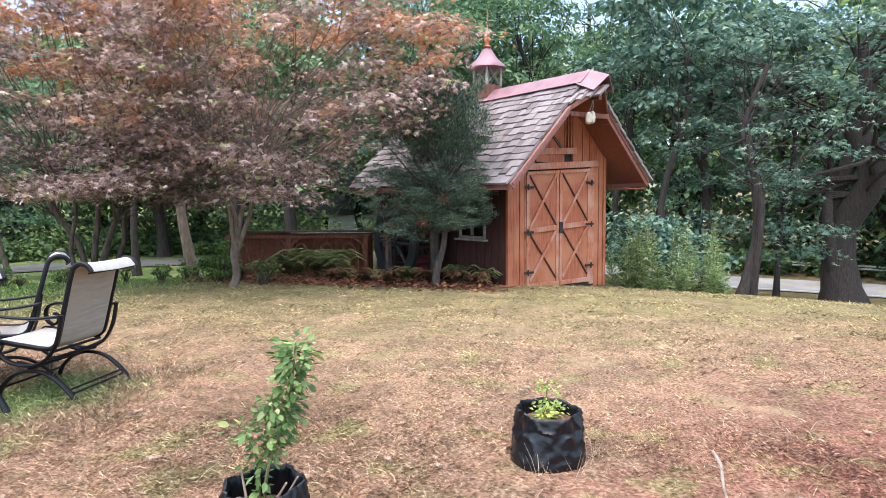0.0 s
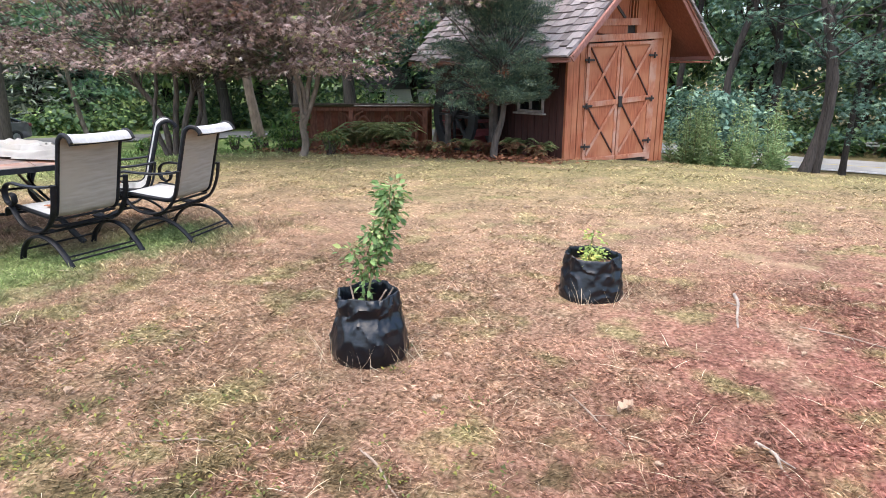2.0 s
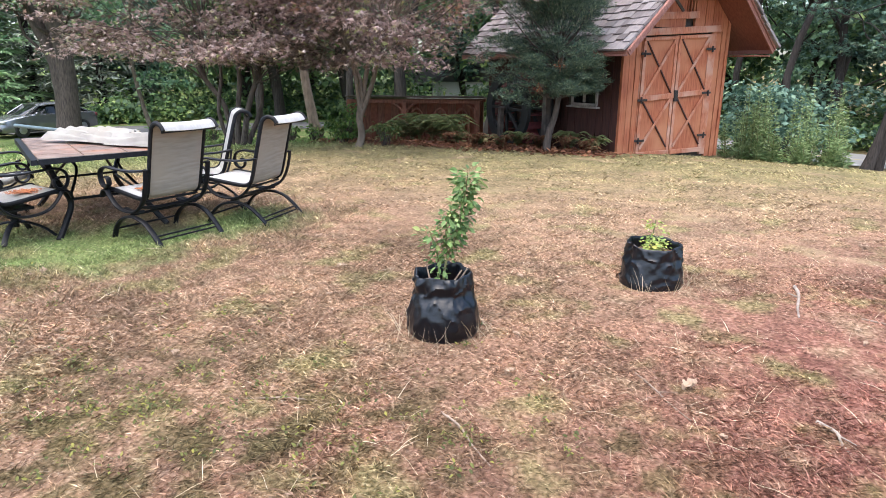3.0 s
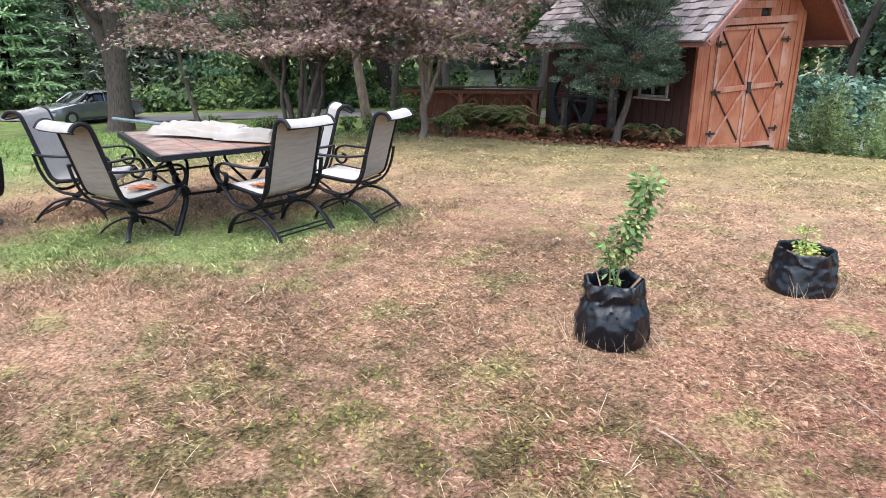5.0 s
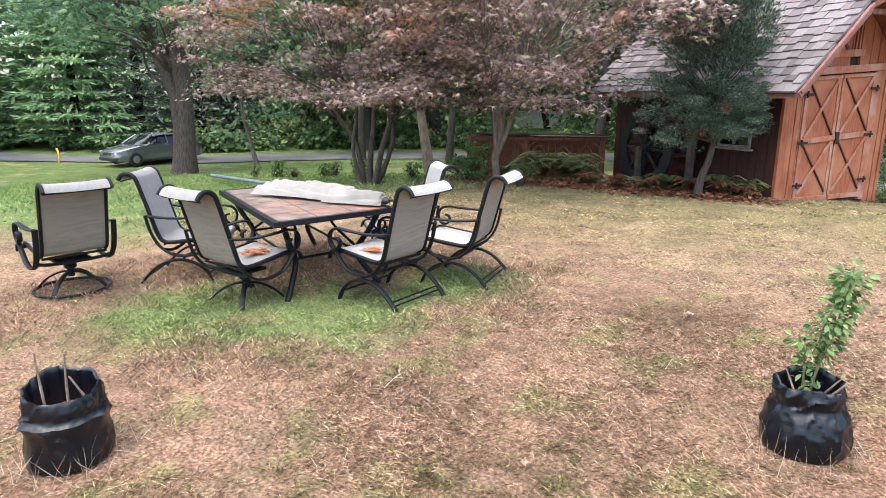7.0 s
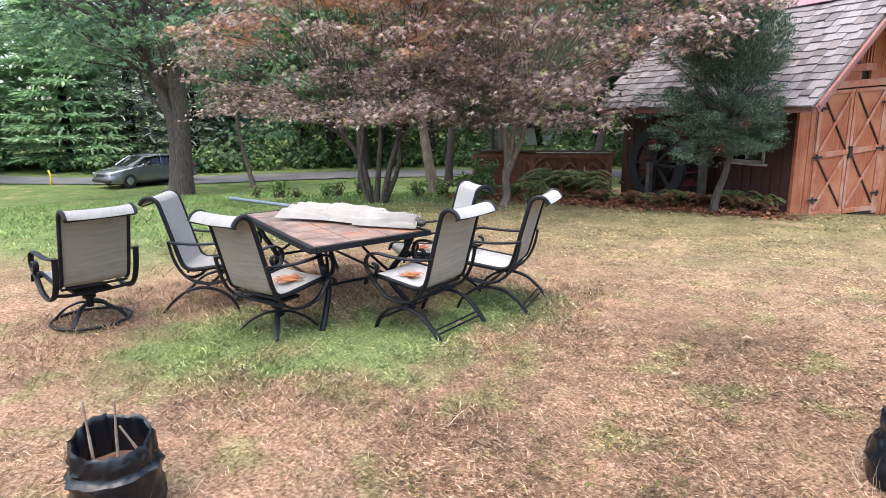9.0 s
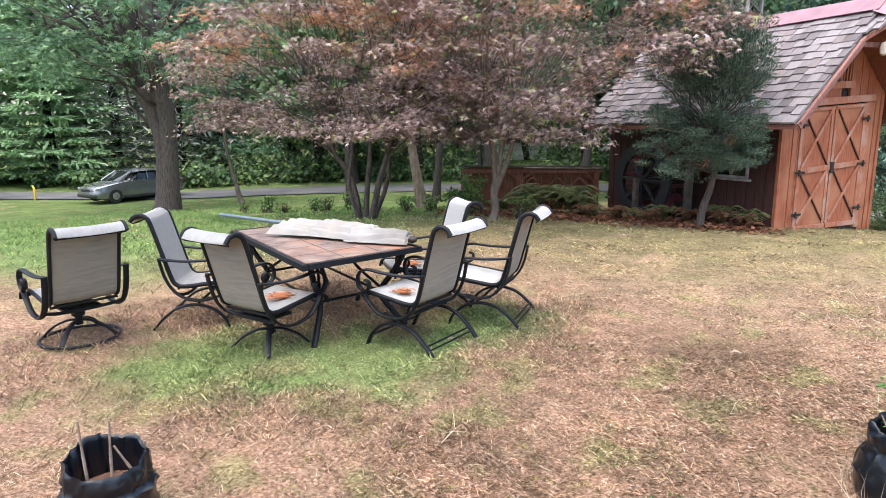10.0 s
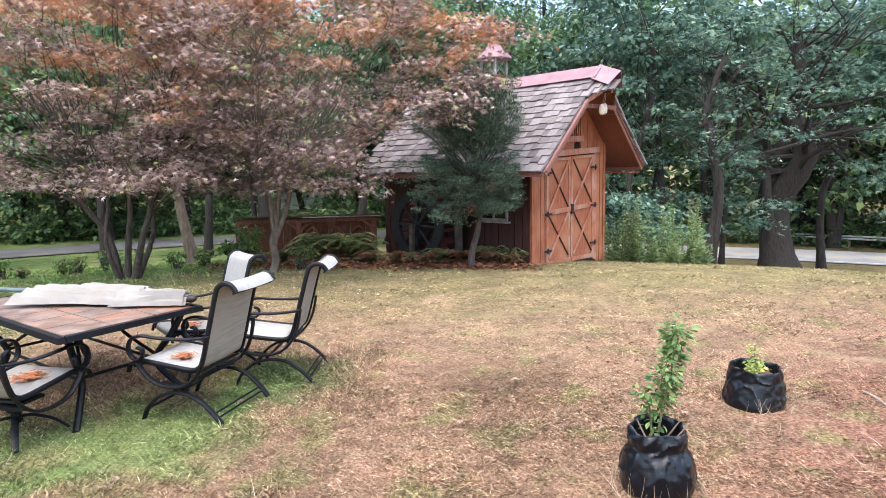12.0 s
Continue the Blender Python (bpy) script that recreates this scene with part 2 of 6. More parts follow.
def tube(bm, pts, radii, n=8, flat=None, side=None):
    """A round or, with flat=(w, h) and side, flat-oval bar along pts."""
    pts = [Vector(p) for p in pts]
    if isinstance(radii, (int, float)):
        radii = [radii] * len(pts)
    rings, ref = [], None
    for i, p in enumerate(pts):
        d = (pts[min(i + 1, len(pts) - 1)] - pts[max(i - 1, 0)]).normalized()
        if side is not None:
            s = Vector(side)
            s = (s - d * s.dot(d)).normalized()
        else:
            if ref is None:
                ref = Vector((1, 0, 0)) if abs(d.x) < 0.8 else Vector((0, 1, 0))
            s = (ref - d * ref.dot(d)).normalized()
            ref = s
        q = d.cross(s)
        w, h = (flat if flat else (radii[i], radii[i]))
        rings.append([bm.verts.new(p + s * (w * math.cos(2 * math.pi * (k + 0.5) / n)) + q * (h * math.sin(2 * math.pi * (k + 0.5) / n))) for k in range(n)])
    for a, b in zip(rings, rings[1:]):
        for k in range(n):
            bm.faces.new((a[k], a[(k + 1) % n], b[(k + 1) % n], b[k]))
    bm.faces.new(rings[0][::-1])
    bm.faces.new(rings[-1])


def tubed(pts, radii, n=8, flat=None, side=None):
    bm = bmesh.new()
    tube(bm, pts, radii, n, flat, side)
    return bm


def lathe(prof, n=24, wob=None):
    """A turned shape from (radius, height) pairs."""
    bm = bmesh.new()
    rings = []
    for j, (r, z) in enumerate(prof):
        row = []
        for k in range(n):
            a = 2 * math.pi * k / n
            rr, zz = wob(r, z, a, j) if wob else (r, z)
            row.append(bm.verts.new((rr * math.cos(a), rr * math.sin(a), zz)))
        rings.append(row)
    for a, b in zip(rings, rings[1:]):
        for k in range(n):
            bm.faces.new((a[k], a[(k + 1) % n], b[(k + 1) % n], b[k]))
    bm.faces.new(rings[0][::-1])
    bm.faces.new(rings[-1])
    return bm


def raw(name, verts, faces, m, parent=None, label="", smooth=False):
    me = bpy.data.meshes.new(name)
    me.from_pydata(verts, [], faces)
    me.materials.append(m)
    if smooth:
        me.polygons.foreach_set("use_smooth", [True] * len(me.polygons))
    ob = new(name, me)
    if parent:
        ob.parent = parent
    return tagged(ob, label)


CX, CY = -1.5, 0.0


def ground_z(x, y):
    """Level lawn that falls away to the road, deeper past the shed's far side."""
    r = math.hypot(x - CX, y - CY)
    k = min(max((r - 9.0) / 22.0, 0.0), 1.0)
    e = min(max(((x - CX) / max(r, 0.01) + 0.30) / 0.5, 0.0), 1.0)
    fall = 1.55 + 1.05 * e * e * (3 - 2 * e)
    z = -fall * (0.35 * k + 0.65 * k * k * (3 - 2 * k))
    if r > 40:
        z += min((r - 40) * 0.06, 6.0)
    return z


# ---- ground and road ----
def build_ground():
    radii = [0.0] + [0.5 * i for i in range(1, 80)] + [40 * 1.12 ** i for i in range(1, 30)]
    n = 120
    verts, faces = [(CX, CY, 0.0)], []
    for r in radii[1:]:
        for k in range(n):
            a = 2 * math.pi * k / n
            x, y = CX + r * math.cos(a), CY + r * math.sin(a)
            h = ground_z(x, y) + (0.035 * (noise.noise((x * 0.5, y * 0.5, 0)) if r < 45 else 0.0)) * min(1, r / 6) * (0 if 28.5 < r < 38 else 1)
            verts.append((x, y, h))
    for k in range(n):
        faces.append((0, 1 + k, 1 + (k + 1) % n))
    for i in range(len(radii) - 2):
        a, b = 1 + i * n, 1 + (i + 1) * n
        for k in range(n):
            faces.append((a + k, b + k, b + (k + 1) % n, a + (k + 1) % n))
    ob = raw("ground", verts, faces, M_ground, smooth=True)
    tagged(ob, "dry patchy lawn of straw, rust and green grass", "lawn", kind="structure")


def road_edge(az):
    """The near edge's distance; az counts degrees leftwards from straight ahead."""
    for (a0, r0), (a1, r1) in zip(ROAD, ROAD[1:]):
        if az <= a1:
            return r0 + (r1 - r0) * (az - a0) / (a1 - a0)
    return ROAD[-1][1]


ROAD = [(-130, 31.5), (20, 31.5), (55, 32.2), (60, 33.6), (66, 36.8), (72, 40.5), (80, 48.0), (100, 90.0)]


def road_strip(name, az0, az1, width, lift, m, inset=0.0):
    verts, faces = [], []
    n = int((az1 - az0) / 1.5)
    for k in range(n + 1):
        az = az0 + (az1 - az0) * k / n
        a, r0 = radians(90 + az), road_edge(az) + inset
        for r in (r0, r0 + width * 0.5, r0 + width):
            x, y = CX + r * math.cos(a), CY + r * math.sin(a)
            verts.append((x, y, ground_z(x, y) + lift))
        if k:
            j = 3 * k
            faces += [(j - 3, j - 2, j + 1, j), (j - 2, j - 1, j + 2, j + 1)]
    return raw(name, verts, faces, m)


build_ground()
tagged(road_strip("road", -110, 16, 4.6, 0.05, M_road_lit), "asphalt road in a sky-lit tone beyond the lawn's edge", "road", kind="structure")
for off, wide, mline, what in ((0.35, 0.12, M_lineW, "white edge line on the road"), (2.2, 0.12, M_lineY, "yellow centre line on the road")):
    tagged(road_strip("road_line", -100, 14, wide, 0.056, mline, off), what, "road line", kind="structure")
# left stretch of the same road in its shaded tone, called driveway
tagged(road_strip("driveway", 16, 98, 3.9, 0.05, M_road_shaded), "left stretch of the road, trees' shade in its colour", "driveway", kind="structure")


# ---- the shed, in its own axes: x along the front, y to the back ----
SHED = pose(-2.5, 11.75, 0, 0, 0, 56)
shed = empty("shed", SHED, "red-stained board shed with grey shingle roof and skewed double doors", "shed")
RU, RZ = 1.46, 3.84          # the ridge
EL, ELZ, ER, ERZ = -0.68, 1.78, 3.52, 1.86
VF, VFR, VB = -0.80, -0.66, 4.75          # the slopes' front ends and the back end


def view_shear(u, z):
    """Shears level boards upward to one side to fit the camera's view."""
    return z + 0.06 * (u - 1.45) * min(1.0, max(0.0, (z + 0.12) / 0.9))


def roof_z(u):
    return RZ - (RU - u) * (RZ - ELZ) / (RU - EL) if u < RU else RZ - (u - RU) * (RZ - ERZ) / (ER - RU)


def board(u0, u1, z0, z1, v0, v1, slope_top=False):
    """An upright board whose top may follow the roof."""
    bm = bmesh.new()
    lo = [(u0, z0), (u1, z0)]
    top = [(u1, min(z1, roof_z(u1) - 0.06)), (u0, min(z1, roof_z(u0) - 0.06))] if slope_top else [(u1, view_shear(u1, z1)), (u0, view_shear(u0, z1))]
    f = [bm.verts.new((u, v0, z)) for u, z in lo + top]
    k = [bm.verts.new((u, v1, z)) for u, z in lo + top]
    bm.faces.new(f)
    bm.faces.new(k[::-1])
    for i in range(4):
        bm.faces.new((f[(i + 1) % 4], f[i], k[i], k[(i + 1) % 4]))
    return bm


# front: dark backing, then boards with open joints
part("backing", board(0.02, 2.92, -0.35, 1.75, 0.04, 0.10), M_darkwood, shed)
bmg = bmesh.new()
gv = [bmg.verts.new(p) for p in ((0.0, 0.05, 1.7), (2.93, 0.05, 1.7), (2.93, 0.05, roof_z(2.93) - 0.07), (RU, 0.05, RZ - 0.08), (0.0, 0.05, roof_z(0.0) - 0.07))]
bmg.faces.new(gv)
bmesh.ops.solidify(bmg, geom=bmg.faces[:], thickness=0.04)
part("gable_backing", bmg, M_darkwood, shed)
for u0, u1 in ((0.0, 0.15), (0.175, 0.315), (0.335, 0.46), (2.555, 2.70), (2.73, 2.85), (2.865, 2.945)):
    part("board", board(u0, u1, -0.36, 2.6, -0.012 if 0 < u0 < 2.8 else -0.03, 0.03, True), M_redwood, shed)
for u0, u1 in ((0.46, 0.475), (2.40, 2.545)):
    part("door_jamb", board(u0, u1, -0.30, 2.16, -0.03, 0.03), M_redtrim, shed)
g0 = 0.30
while g0 < 2.75:
    g1 = min(g0 + 0.235, 2.9)
    if not 0.75 < (g0 + g1) / 2 < 1.98:
        part("gable_board", board(g0, g1 - 0.02, 2.20, 4.0, -0.008, 0.04, True), M_redwood, shed)
    g0 = g1
part("header_beam", beamed((0.36, -0.045, view_shear(0.36, 2.19)), (2.60, -0.045, view_shear(2.60, 2.19)), 0.07, 0.13), M_redtrim, shed)

loft = part("loft_door", board(0.78, 1.60, 2.24, 3.5, -0.012, 0.038, True), M_redwood, shed)
part("loft_rail", beamed((0.80, -0.03, 2.44), (1.95, -0.03, 2.50), 0.035, 0.13), M_redtrim, loft)
part("loft_brace", beamed((0.95, -0.025, 3.02), (1.50, -0.025, 2.55), 0.025, 0.06), M_darkwood, loft)
for u in (1.63, 1.72, 1.81):
    part("vent_slat", board(u, u + 0.035, 2.46, 3.45, -0.008, 0.03, True), M_redwood, loft)
part("vent_frame", board(1.87, 1.99, 2.24, 3.5, -0.016, 0.036, True), M_redwood, loft)


def barn_door(name, u0, u1, hinge_left):
    lab = "red-brown plank door with crossed braces, closed"
    d = part(name, board(u0, u1, -0.24, 2.10, -0.035, 0.0), M_redwood, shed, lab)
    w = 0.075
    for a, b in ((u0, u0 + w), (u1 - w, u1)):
        part("stile", board(a, b, -0.25, 2.10, -0.052, -0.033), M_redtrim, d)
    for z, h in ((2.06, 0.06), (0.95, 0.10), (-0.19, 0.09)):
        part("rail", beamed((u0 + 0.005, -0.055, view_shear(u0, z)), (u1 - 0.005, -0.055, view_shear(u1, z)), 0.035, h), M_redtrim, d)
    for z0, z1 in ((-0.08, 0.90), (1.0, 2.03)):
        x0, x1 = u0 + w, u1 - w
        part("brace", beamed((x0, -0.058, view_shear(x0, z0)), (x1, -0.058, view_shear(x1, z1)), 0.026, 0.06), M_redtrim, d)
        part("brace", beamed((x0, -0.052, view_shear(x0, z1)), (x1, -0.052, view_shear(x1, z0)), 0.024, 0.030), M_maroon, d, "dark stained brace")
    hu, s = (u0, 1) if hinge_left else (u1, -1)
    for z in (1.80, 0.93, 0.10):
        bm = beamed((hu - s * 0.09, -0.08, view_shear(hu, z)), (hu + s * 0.17, -0.08, view_shear(hu, z)), 0.02, 0.045)
        tube(bm, [(hu, -0.095, view_shear(hu, z) - 0.06), (hu, -0.095, view_shear(hu, z) + 0.06)], 0.018, 8)
        part("strap_hinge", bm, M_iron, d, "black iron strap hinge")
    return d


barn_door("shed_door", 0.485, 1.405, True)
right_door = barn_door("shed_door", 1.435, 2.385, False)
part("latch", boxed((1.45, -0.075, 0.94), (0.10, 0.03, 0.22)), M_iron, right_door, "black iron latch")

# long side in maroon boards, darkened for shade, with a window
part("side_backing", boxed((0.06, 2.3, 0.70), (0.04, 4.55, 2.2)), M_darkwood, shed)
v0 = 0.03
side_rng = random.Random(4)
while v0 < 4.45:
    w = 0.19 + 0.05 * side_rng.random()
    mid_v = v0 + w / 2
    spans = [(-0.4, 0.72), (1.36, 1.86)] if 0.55 < mid_v < 1.42 else [(-0.4, 1.86)]
    for z0, z1 in spans:
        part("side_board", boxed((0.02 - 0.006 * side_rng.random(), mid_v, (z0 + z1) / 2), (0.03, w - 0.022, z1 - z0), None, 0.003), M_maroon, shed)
    v0 += w
M_glass, gln, gll, glb = mat("dark window glass", 0.08)
glb.inputs["Base Color"].default_value = (0.012, 0.014, 0.016, 1)
M_paleframe = simple("grey weathered window paint", (0.22, 0.20, 0.19), (0.42, 0.40, 0.38), 9, 0.8, 0, (1, 1, 1), 0.2)
win = part("window", boxed((0.015, 0.99, 1.05), (0.02, 0.74, 0.58)), M_glass, shed, "dark small window with pale frame")
for a, b in (((-0.005, 0.60, 0.76), (-0.005, 1.38, 0.76)), ((-0.005, 0.60, 1.33), (-0.005, 1.38, 1.33)), ((-0.005, 0.62, 0.78), (-0.005, 0.62, 1.32)), ((-0.005, 1.36, 0.78), (-0.005, 1.36, 1.32)), ((-0.005, 0.99, 0.8), (-0.005, 0.99, 1.3))):
    part("window_frame", beamed(a, b, 0.05, 0.06, (1, 0, 0.01)), M_paleframe, win)
part("window_sill", boxed((-0.045, 0.99, 0.71), (0.12, 0.92, 0.035)), M_paleframe, win)
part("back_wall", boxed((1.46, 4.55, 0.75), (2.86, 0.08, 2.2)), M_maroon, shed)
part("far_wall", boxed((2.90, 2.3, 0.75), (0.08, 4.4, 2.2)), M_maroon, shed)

# roof: decks, soffits, fascias, shingles, ridge cap
KL, KR = 0.80, 2.12
TIP = (RU - 0.02, -1.10, 3.64)


def slope_sheet(el, elz, k, lift, thick, m, name):
    kz = roof_z(k)
    nrm = Vector((elz - RZ, 0, el - RU)).normalized()
    nrm = nrm if nrm.z > 0 else -nrm
    bm = bmesh.new()
    vf = VF if el < RU else VFR
    pts = [(el, vf, elz), (k, vf, kz), TIP, (RU, VB, RZ), (el, VB, elz)]
    top = [bm.verts.new(Vector(p) + nrm * lift) for p in pts]
    low = [bm.verts.new(Vector(p) + nrm * (lift - thick)) for p in pts]
    bm.faces.new(top)
    bm.faces.new(low[::-1])
    for i in range(5):
        bm.faces.new((top[i], low[i], low[(i + 1) % 5], top[(i + 1) % 5]))
    bmesh.ops.recalc_face_normals(bm, faces=bm.faces[:])
    return part(name, bm, m, shed, "", False)


roof = slope_sheet(EL, ELZ, KL, 0.0, 0.03, M_darkwood, "roof")
roof_far = slope_sheet(ER, ERZ, KR, 0.0, 0.03, M_darkwood, "roof")
for el, elz, k in ((EL + 0.02, ELZ - 0.01, KL), (ER - 0.02, ERZ - 0.01, KR)):
    slope_sheet(el, elz, k, -0.044, 0.02, M_soffit, "soffit")
for el, elz, k, vf in ((EL, ELZ, KL, VF), (ER, ERZ, KR, VFR)):
    kz = roof_z(k)
    up = Vector((0, 1, 0))
    part("fascia", beamed((el, vf - 0.015, elz - 0.05), (k, vf - 0.015, kz - 0.05), 0.12, 0.03, up), M_fascia, roof)
    part("fascia_strip", beamed((el, vf - 0.045, elz + 0.0), (k, vf - 0.045, kz + 0.0), 0.05, 0.03, up), M_fascia, roof)
    part("hood_fascia", beamed((k, vf - 0.01, kz - 0.035), (TIP[0], TIP[1] - 0.01, TIP[2] - 0.035), 0.03, 0.08), M_fence, roof)
    part("eave_board", beamed((el, vf, elz - 0.05), (el, VB, elz - 0.05), 0.03, 0.10), M_fascia, roof)
part("eave_return", boxed((3.22, -0.33, 1.72), (0.52, 0.62, 0.025)), M_soffit, roof_far)
part("collar_beam", beamed((KL + 0.08, VF + 0.05, 3.10), (KR - 0.08, VF + 0.05, 3.12), 0.06, 0.09), M_fence, roof)
part("hoist_beam", beamed((RU - 0.02, -1.02, 3.44), (RU - 0.02, 0.05, 3.46), 0.09, 0.14), M_fence, roof)

M_shingle, hn, hl, hb = mat("grey weathered wood shingles", 0.9)
hi = hn.new("ShaderNodeObjectInfo")
hg = hn.new("ShaderNodeNewGeometry")
hr = hn.new("ShaderNodeMath")
hr.operation = "ADD"
hl.new(hi.outputs["Random"], hr.inputs[0])
hl.new(hg.outputs["Random Per Island"], hr.inputs[1])
hm = hn.new("ShaderNodeMath")
hm.operation = "FRACT"
hl.new(hr.outputs[0], hm.inputs[0])
hc = ramp(hn, hl, hm.outputs[0], [(0.0, (0.125, 0.108, 0.108)), (0.4, (0.20, 0.178, 0.18)), (0.8, (0.28, 0.258, 0.262)), (1.0, (0.19, 0.155, 0.15))])
hf = tex(hn, hl, 14, 5, (6, 0.6, 0.6))
hl.new(mixc(hn, hl, 1.0, hc, ramp(hn, hl, hf, [(0.3, (0.72, 0.72, 0.72)), (0.7, (1.15, 1.12, 1.1))]), "MULTIPLY"), hb.inputs["Base Color"])
bump(hn, hl, hb, hf, 0.5, 0.01)


def shingle_mesh(w, length=0.34, t=0.040):
    bm = bmesh.new()
    box(bm, (0, -length / 2 + 0.02, 0), (w, length, t), None, 0)
    for v in bm.verts:
        if v.co.y > 0:
            v.co.z -= t * 0.35
    me = bpy.data.meshes.new("shingle")
    bm.to_mesh(me)
    bm.free()
    me.materials.append(M_shingle)
    return me


shed_rng = random.Random(11)
shingle_meshes = [shingle_mesh(w) for w in (0.13, 0.165, 0.20, 0.24)]
widths = (0.13, 0.165, 0.20, 0.24)
verts_rest, faces_rest, near_count = [], [], 0


def lay_shingles(el, elz, as_parts):
    """Courses from eave to ridge; the butts point down the slope."""
    global near_count
    down = Vector((el - RU, 0, elz - RZ))
    length = down.length
    down.normalize()
    along = Vector((0, 1, 0))
    nrm = along.cross(down)
    if nrm.z < 0:
        nrm = -nrm
    # axes of a piece: x along the roof, -y down the slope, z out
    xa = (-down).cross(nrm)
    rows = int(length / 0.195)
    for i in range(rows):
        d = length - 0.195 * i + 0.03
        u_here = RU + down.x * d
        z_here = roof_z(u_here)
        f0 = VF + 0.01
        if z_here > roof_z(KL) and el < RU:
            k = (z_here - roof_z(KL)) / (TIP[2] - roof_z(KL))
            f0 = VF - 0.40 * min(max(k, 0), 1)
        v = f0 + shed_rng.random() * 0.03
        while v < VB - 0.1:
            j = shed_rng.randrange(4)
            w = widths[j]
            lift = 0.052 + shed_rng.uniform(-0.004, 0.010)
            p = Vector((RU, v + w / 2, RZ)) + down * (d + shed_rng.uniform(-0.03, 0.03)) + nrm * lift
            if v < VF:
                p.z -= 0.2 * (VF - v) / 0.3
            tilt = Matrix.Rotation(radians(-3.6 + shed_rng.uniform(-1, 1)), 3, "X") @ Matrix.Rotation(radians(shed_rng.uniform(-2, 2)), 3, "Z")
            m = Matrix((xa, -down, nrm)).transposed() @ tilt
            m4 = Matrix.Translation(p - m @ Vector((0, -0.32, 0))) @ m.to_4x4()
            if as_parts and v < 2.0 and near_count < 300:
                near_count += 1
                ob = new("shingle", shingle_meshes[j])
                ob.parent = roof
                ob.matrix_local = m4
            else:
                base = len(verts_rest)
                me = shingle_meshes[j]
                verts_rest.extend([tuple(m4 @ q.co) for q in me.vertices])
                faces_rest.extend([tuple(base + a for a in f.vertices) for f in me.polygons])
            v += w + 0.006


lay_shingles(EL, ELZ, True)
lay_shingles(ER, ERZ, False)
tagged(raw("shingles", verts_rest, faces_rest, M_shingle, roof), kind="stuff")

for v0, v1, z0, z1, w in ((VF + 0.02, 2.3, RZ + 0.11, RZ + 0.11, 0.30), (2.3, VB, RZ + 0.107, RZ + 0.107, 0.30), (TIP[1] - 0.10, VF + 0.10, TIP[2] + 0.15, RZ + 0.135, 0.33)):
    bm = bmesh.new()
    for s in (-1, 1):
        q = [(RU, v0, z0), (RU, v1, z1), (RU + s * w, v1, z1 - w * 0.93), (RU + s * w * (0.9 if v0 < -1 else 1), v0 + (0.12 if v0 < -1 else 0), z0 - w * 0.86)]
        vs = [bm.verts.new(p) for p in q]
        bm.faces.new(vs if s > 0 else vs[::-1])
    bmesh.ops.remove_doubles(bm, verts=bm.verts[:], dist=0.001)
    bmesh.ops.solidify(bm, geom=bm.faces[:], thickness=0.012)
    part("ridge_cap", bm, M_copper, roof, "dull mauve metal ridge cap")

cup = part("cupola", boxed((RU, 2.15, 3.93), (0.44, 0.44, 0.30)), M_fence, shed, "lattice cupola with mauve cap and turned finial")
for sx in (-1, 1):
    for sy in (-1, 1):
        part("cupola_post", beamed((RU + sx * 0.21, 2.15 + sy * 0.21, 4.06), (RU + sx * 0.21, 2.15 + sy * 0.21, 4.52), 0.05, 0.05, (0, 1, 0)), M_paleframe, cup)
for k in range(4):
    m = Matrix.Translation((RU, 2.15, 0)) @ Matrix.Rotation(radians(90 * k), 4, "Z")
    for s in (-1, 1):
        part("lattice_strip", beamed(m @ Vector((-0.19 * s, -0.21, 4.09)), m @ Vector((0.19 * s, -0.21, 4.50)), 0.012, 0.028, m.to_3x3() @ Vector((0, -1, 0))), M_paleframe, cup)
bm = lathe([(0.45, 4.46), (0.445, 4.49), (0.25, 4.66), (0.13, 4.84), (0.06, 4.93), (0.03, 4.95)], 8)
bmesh.ops.rotate(bm, verts=bm.verts[:], cent=(0, 0, 0), matrix=Matrix.Rotation(radians(22.5), 3, "Z"))
bmesh.ops.translate(bm, verts=bm.verts[:], vec=(RU, 2.15, 0))
part("cupola_roof", bm, M_copper, cup)
bm = lathe([(0.10, 4.93), (0.11, 4.95), (0.05, 4.98), (0.045, 5.03), (0.075, 5.08), (0.075, 5.12), (0.05, 5.16), (0.07, 5.20), (0.065, 5.24), (0.03, 5.29), (0.012, 5.33), (0.008, 5.75)], 14)
bmesh.ops.translate(bm, verts=bm.verts[:], vec=(RU, 2.15, 0))
part("finial", bm, M_redtrim, cup, "turned red-brown finial with a thin rod")

# pulley blocks under the hood
M_bone = simple("pale worn wood", (0.50, 0.44, 0.34), (0.70, 0.64, 0.52), 12, 0.6, 0, (1, 1, 1), 0.2)
M_rope = simple("grey rope", (0.12, 0.10, 0.08), (0.28, 0.24, 0.19), 60, 0.9, 0, (1, 1, 1), 0.4)
pul = empty("pulley_block", SHED @ pose(1.36, -0.86, 3.04), "pale wooden pulley block on rope under the ridge hood", "pulley")
for x, z in ((-0.055, 0.0), (0.05, 0.02)):
    bm = lathe([(0.02, -0.12), (0.055, -0.09), (0.065, 0.0), (0.05, 0.08), (0.02, 0.11)], 14)
    bmesh.ops.translate(bm, verts=bm.verts[:], vec=(x, 0, z))
    part("block", bm, M_bone, pul)
    part("rope", tubed([(x, 0, z + 0.08), (x * 0.5 + 0.04, -0.01, 0.24), (0.08, 0.0, 0.38)], 0.010, 6), M_rope, pul)

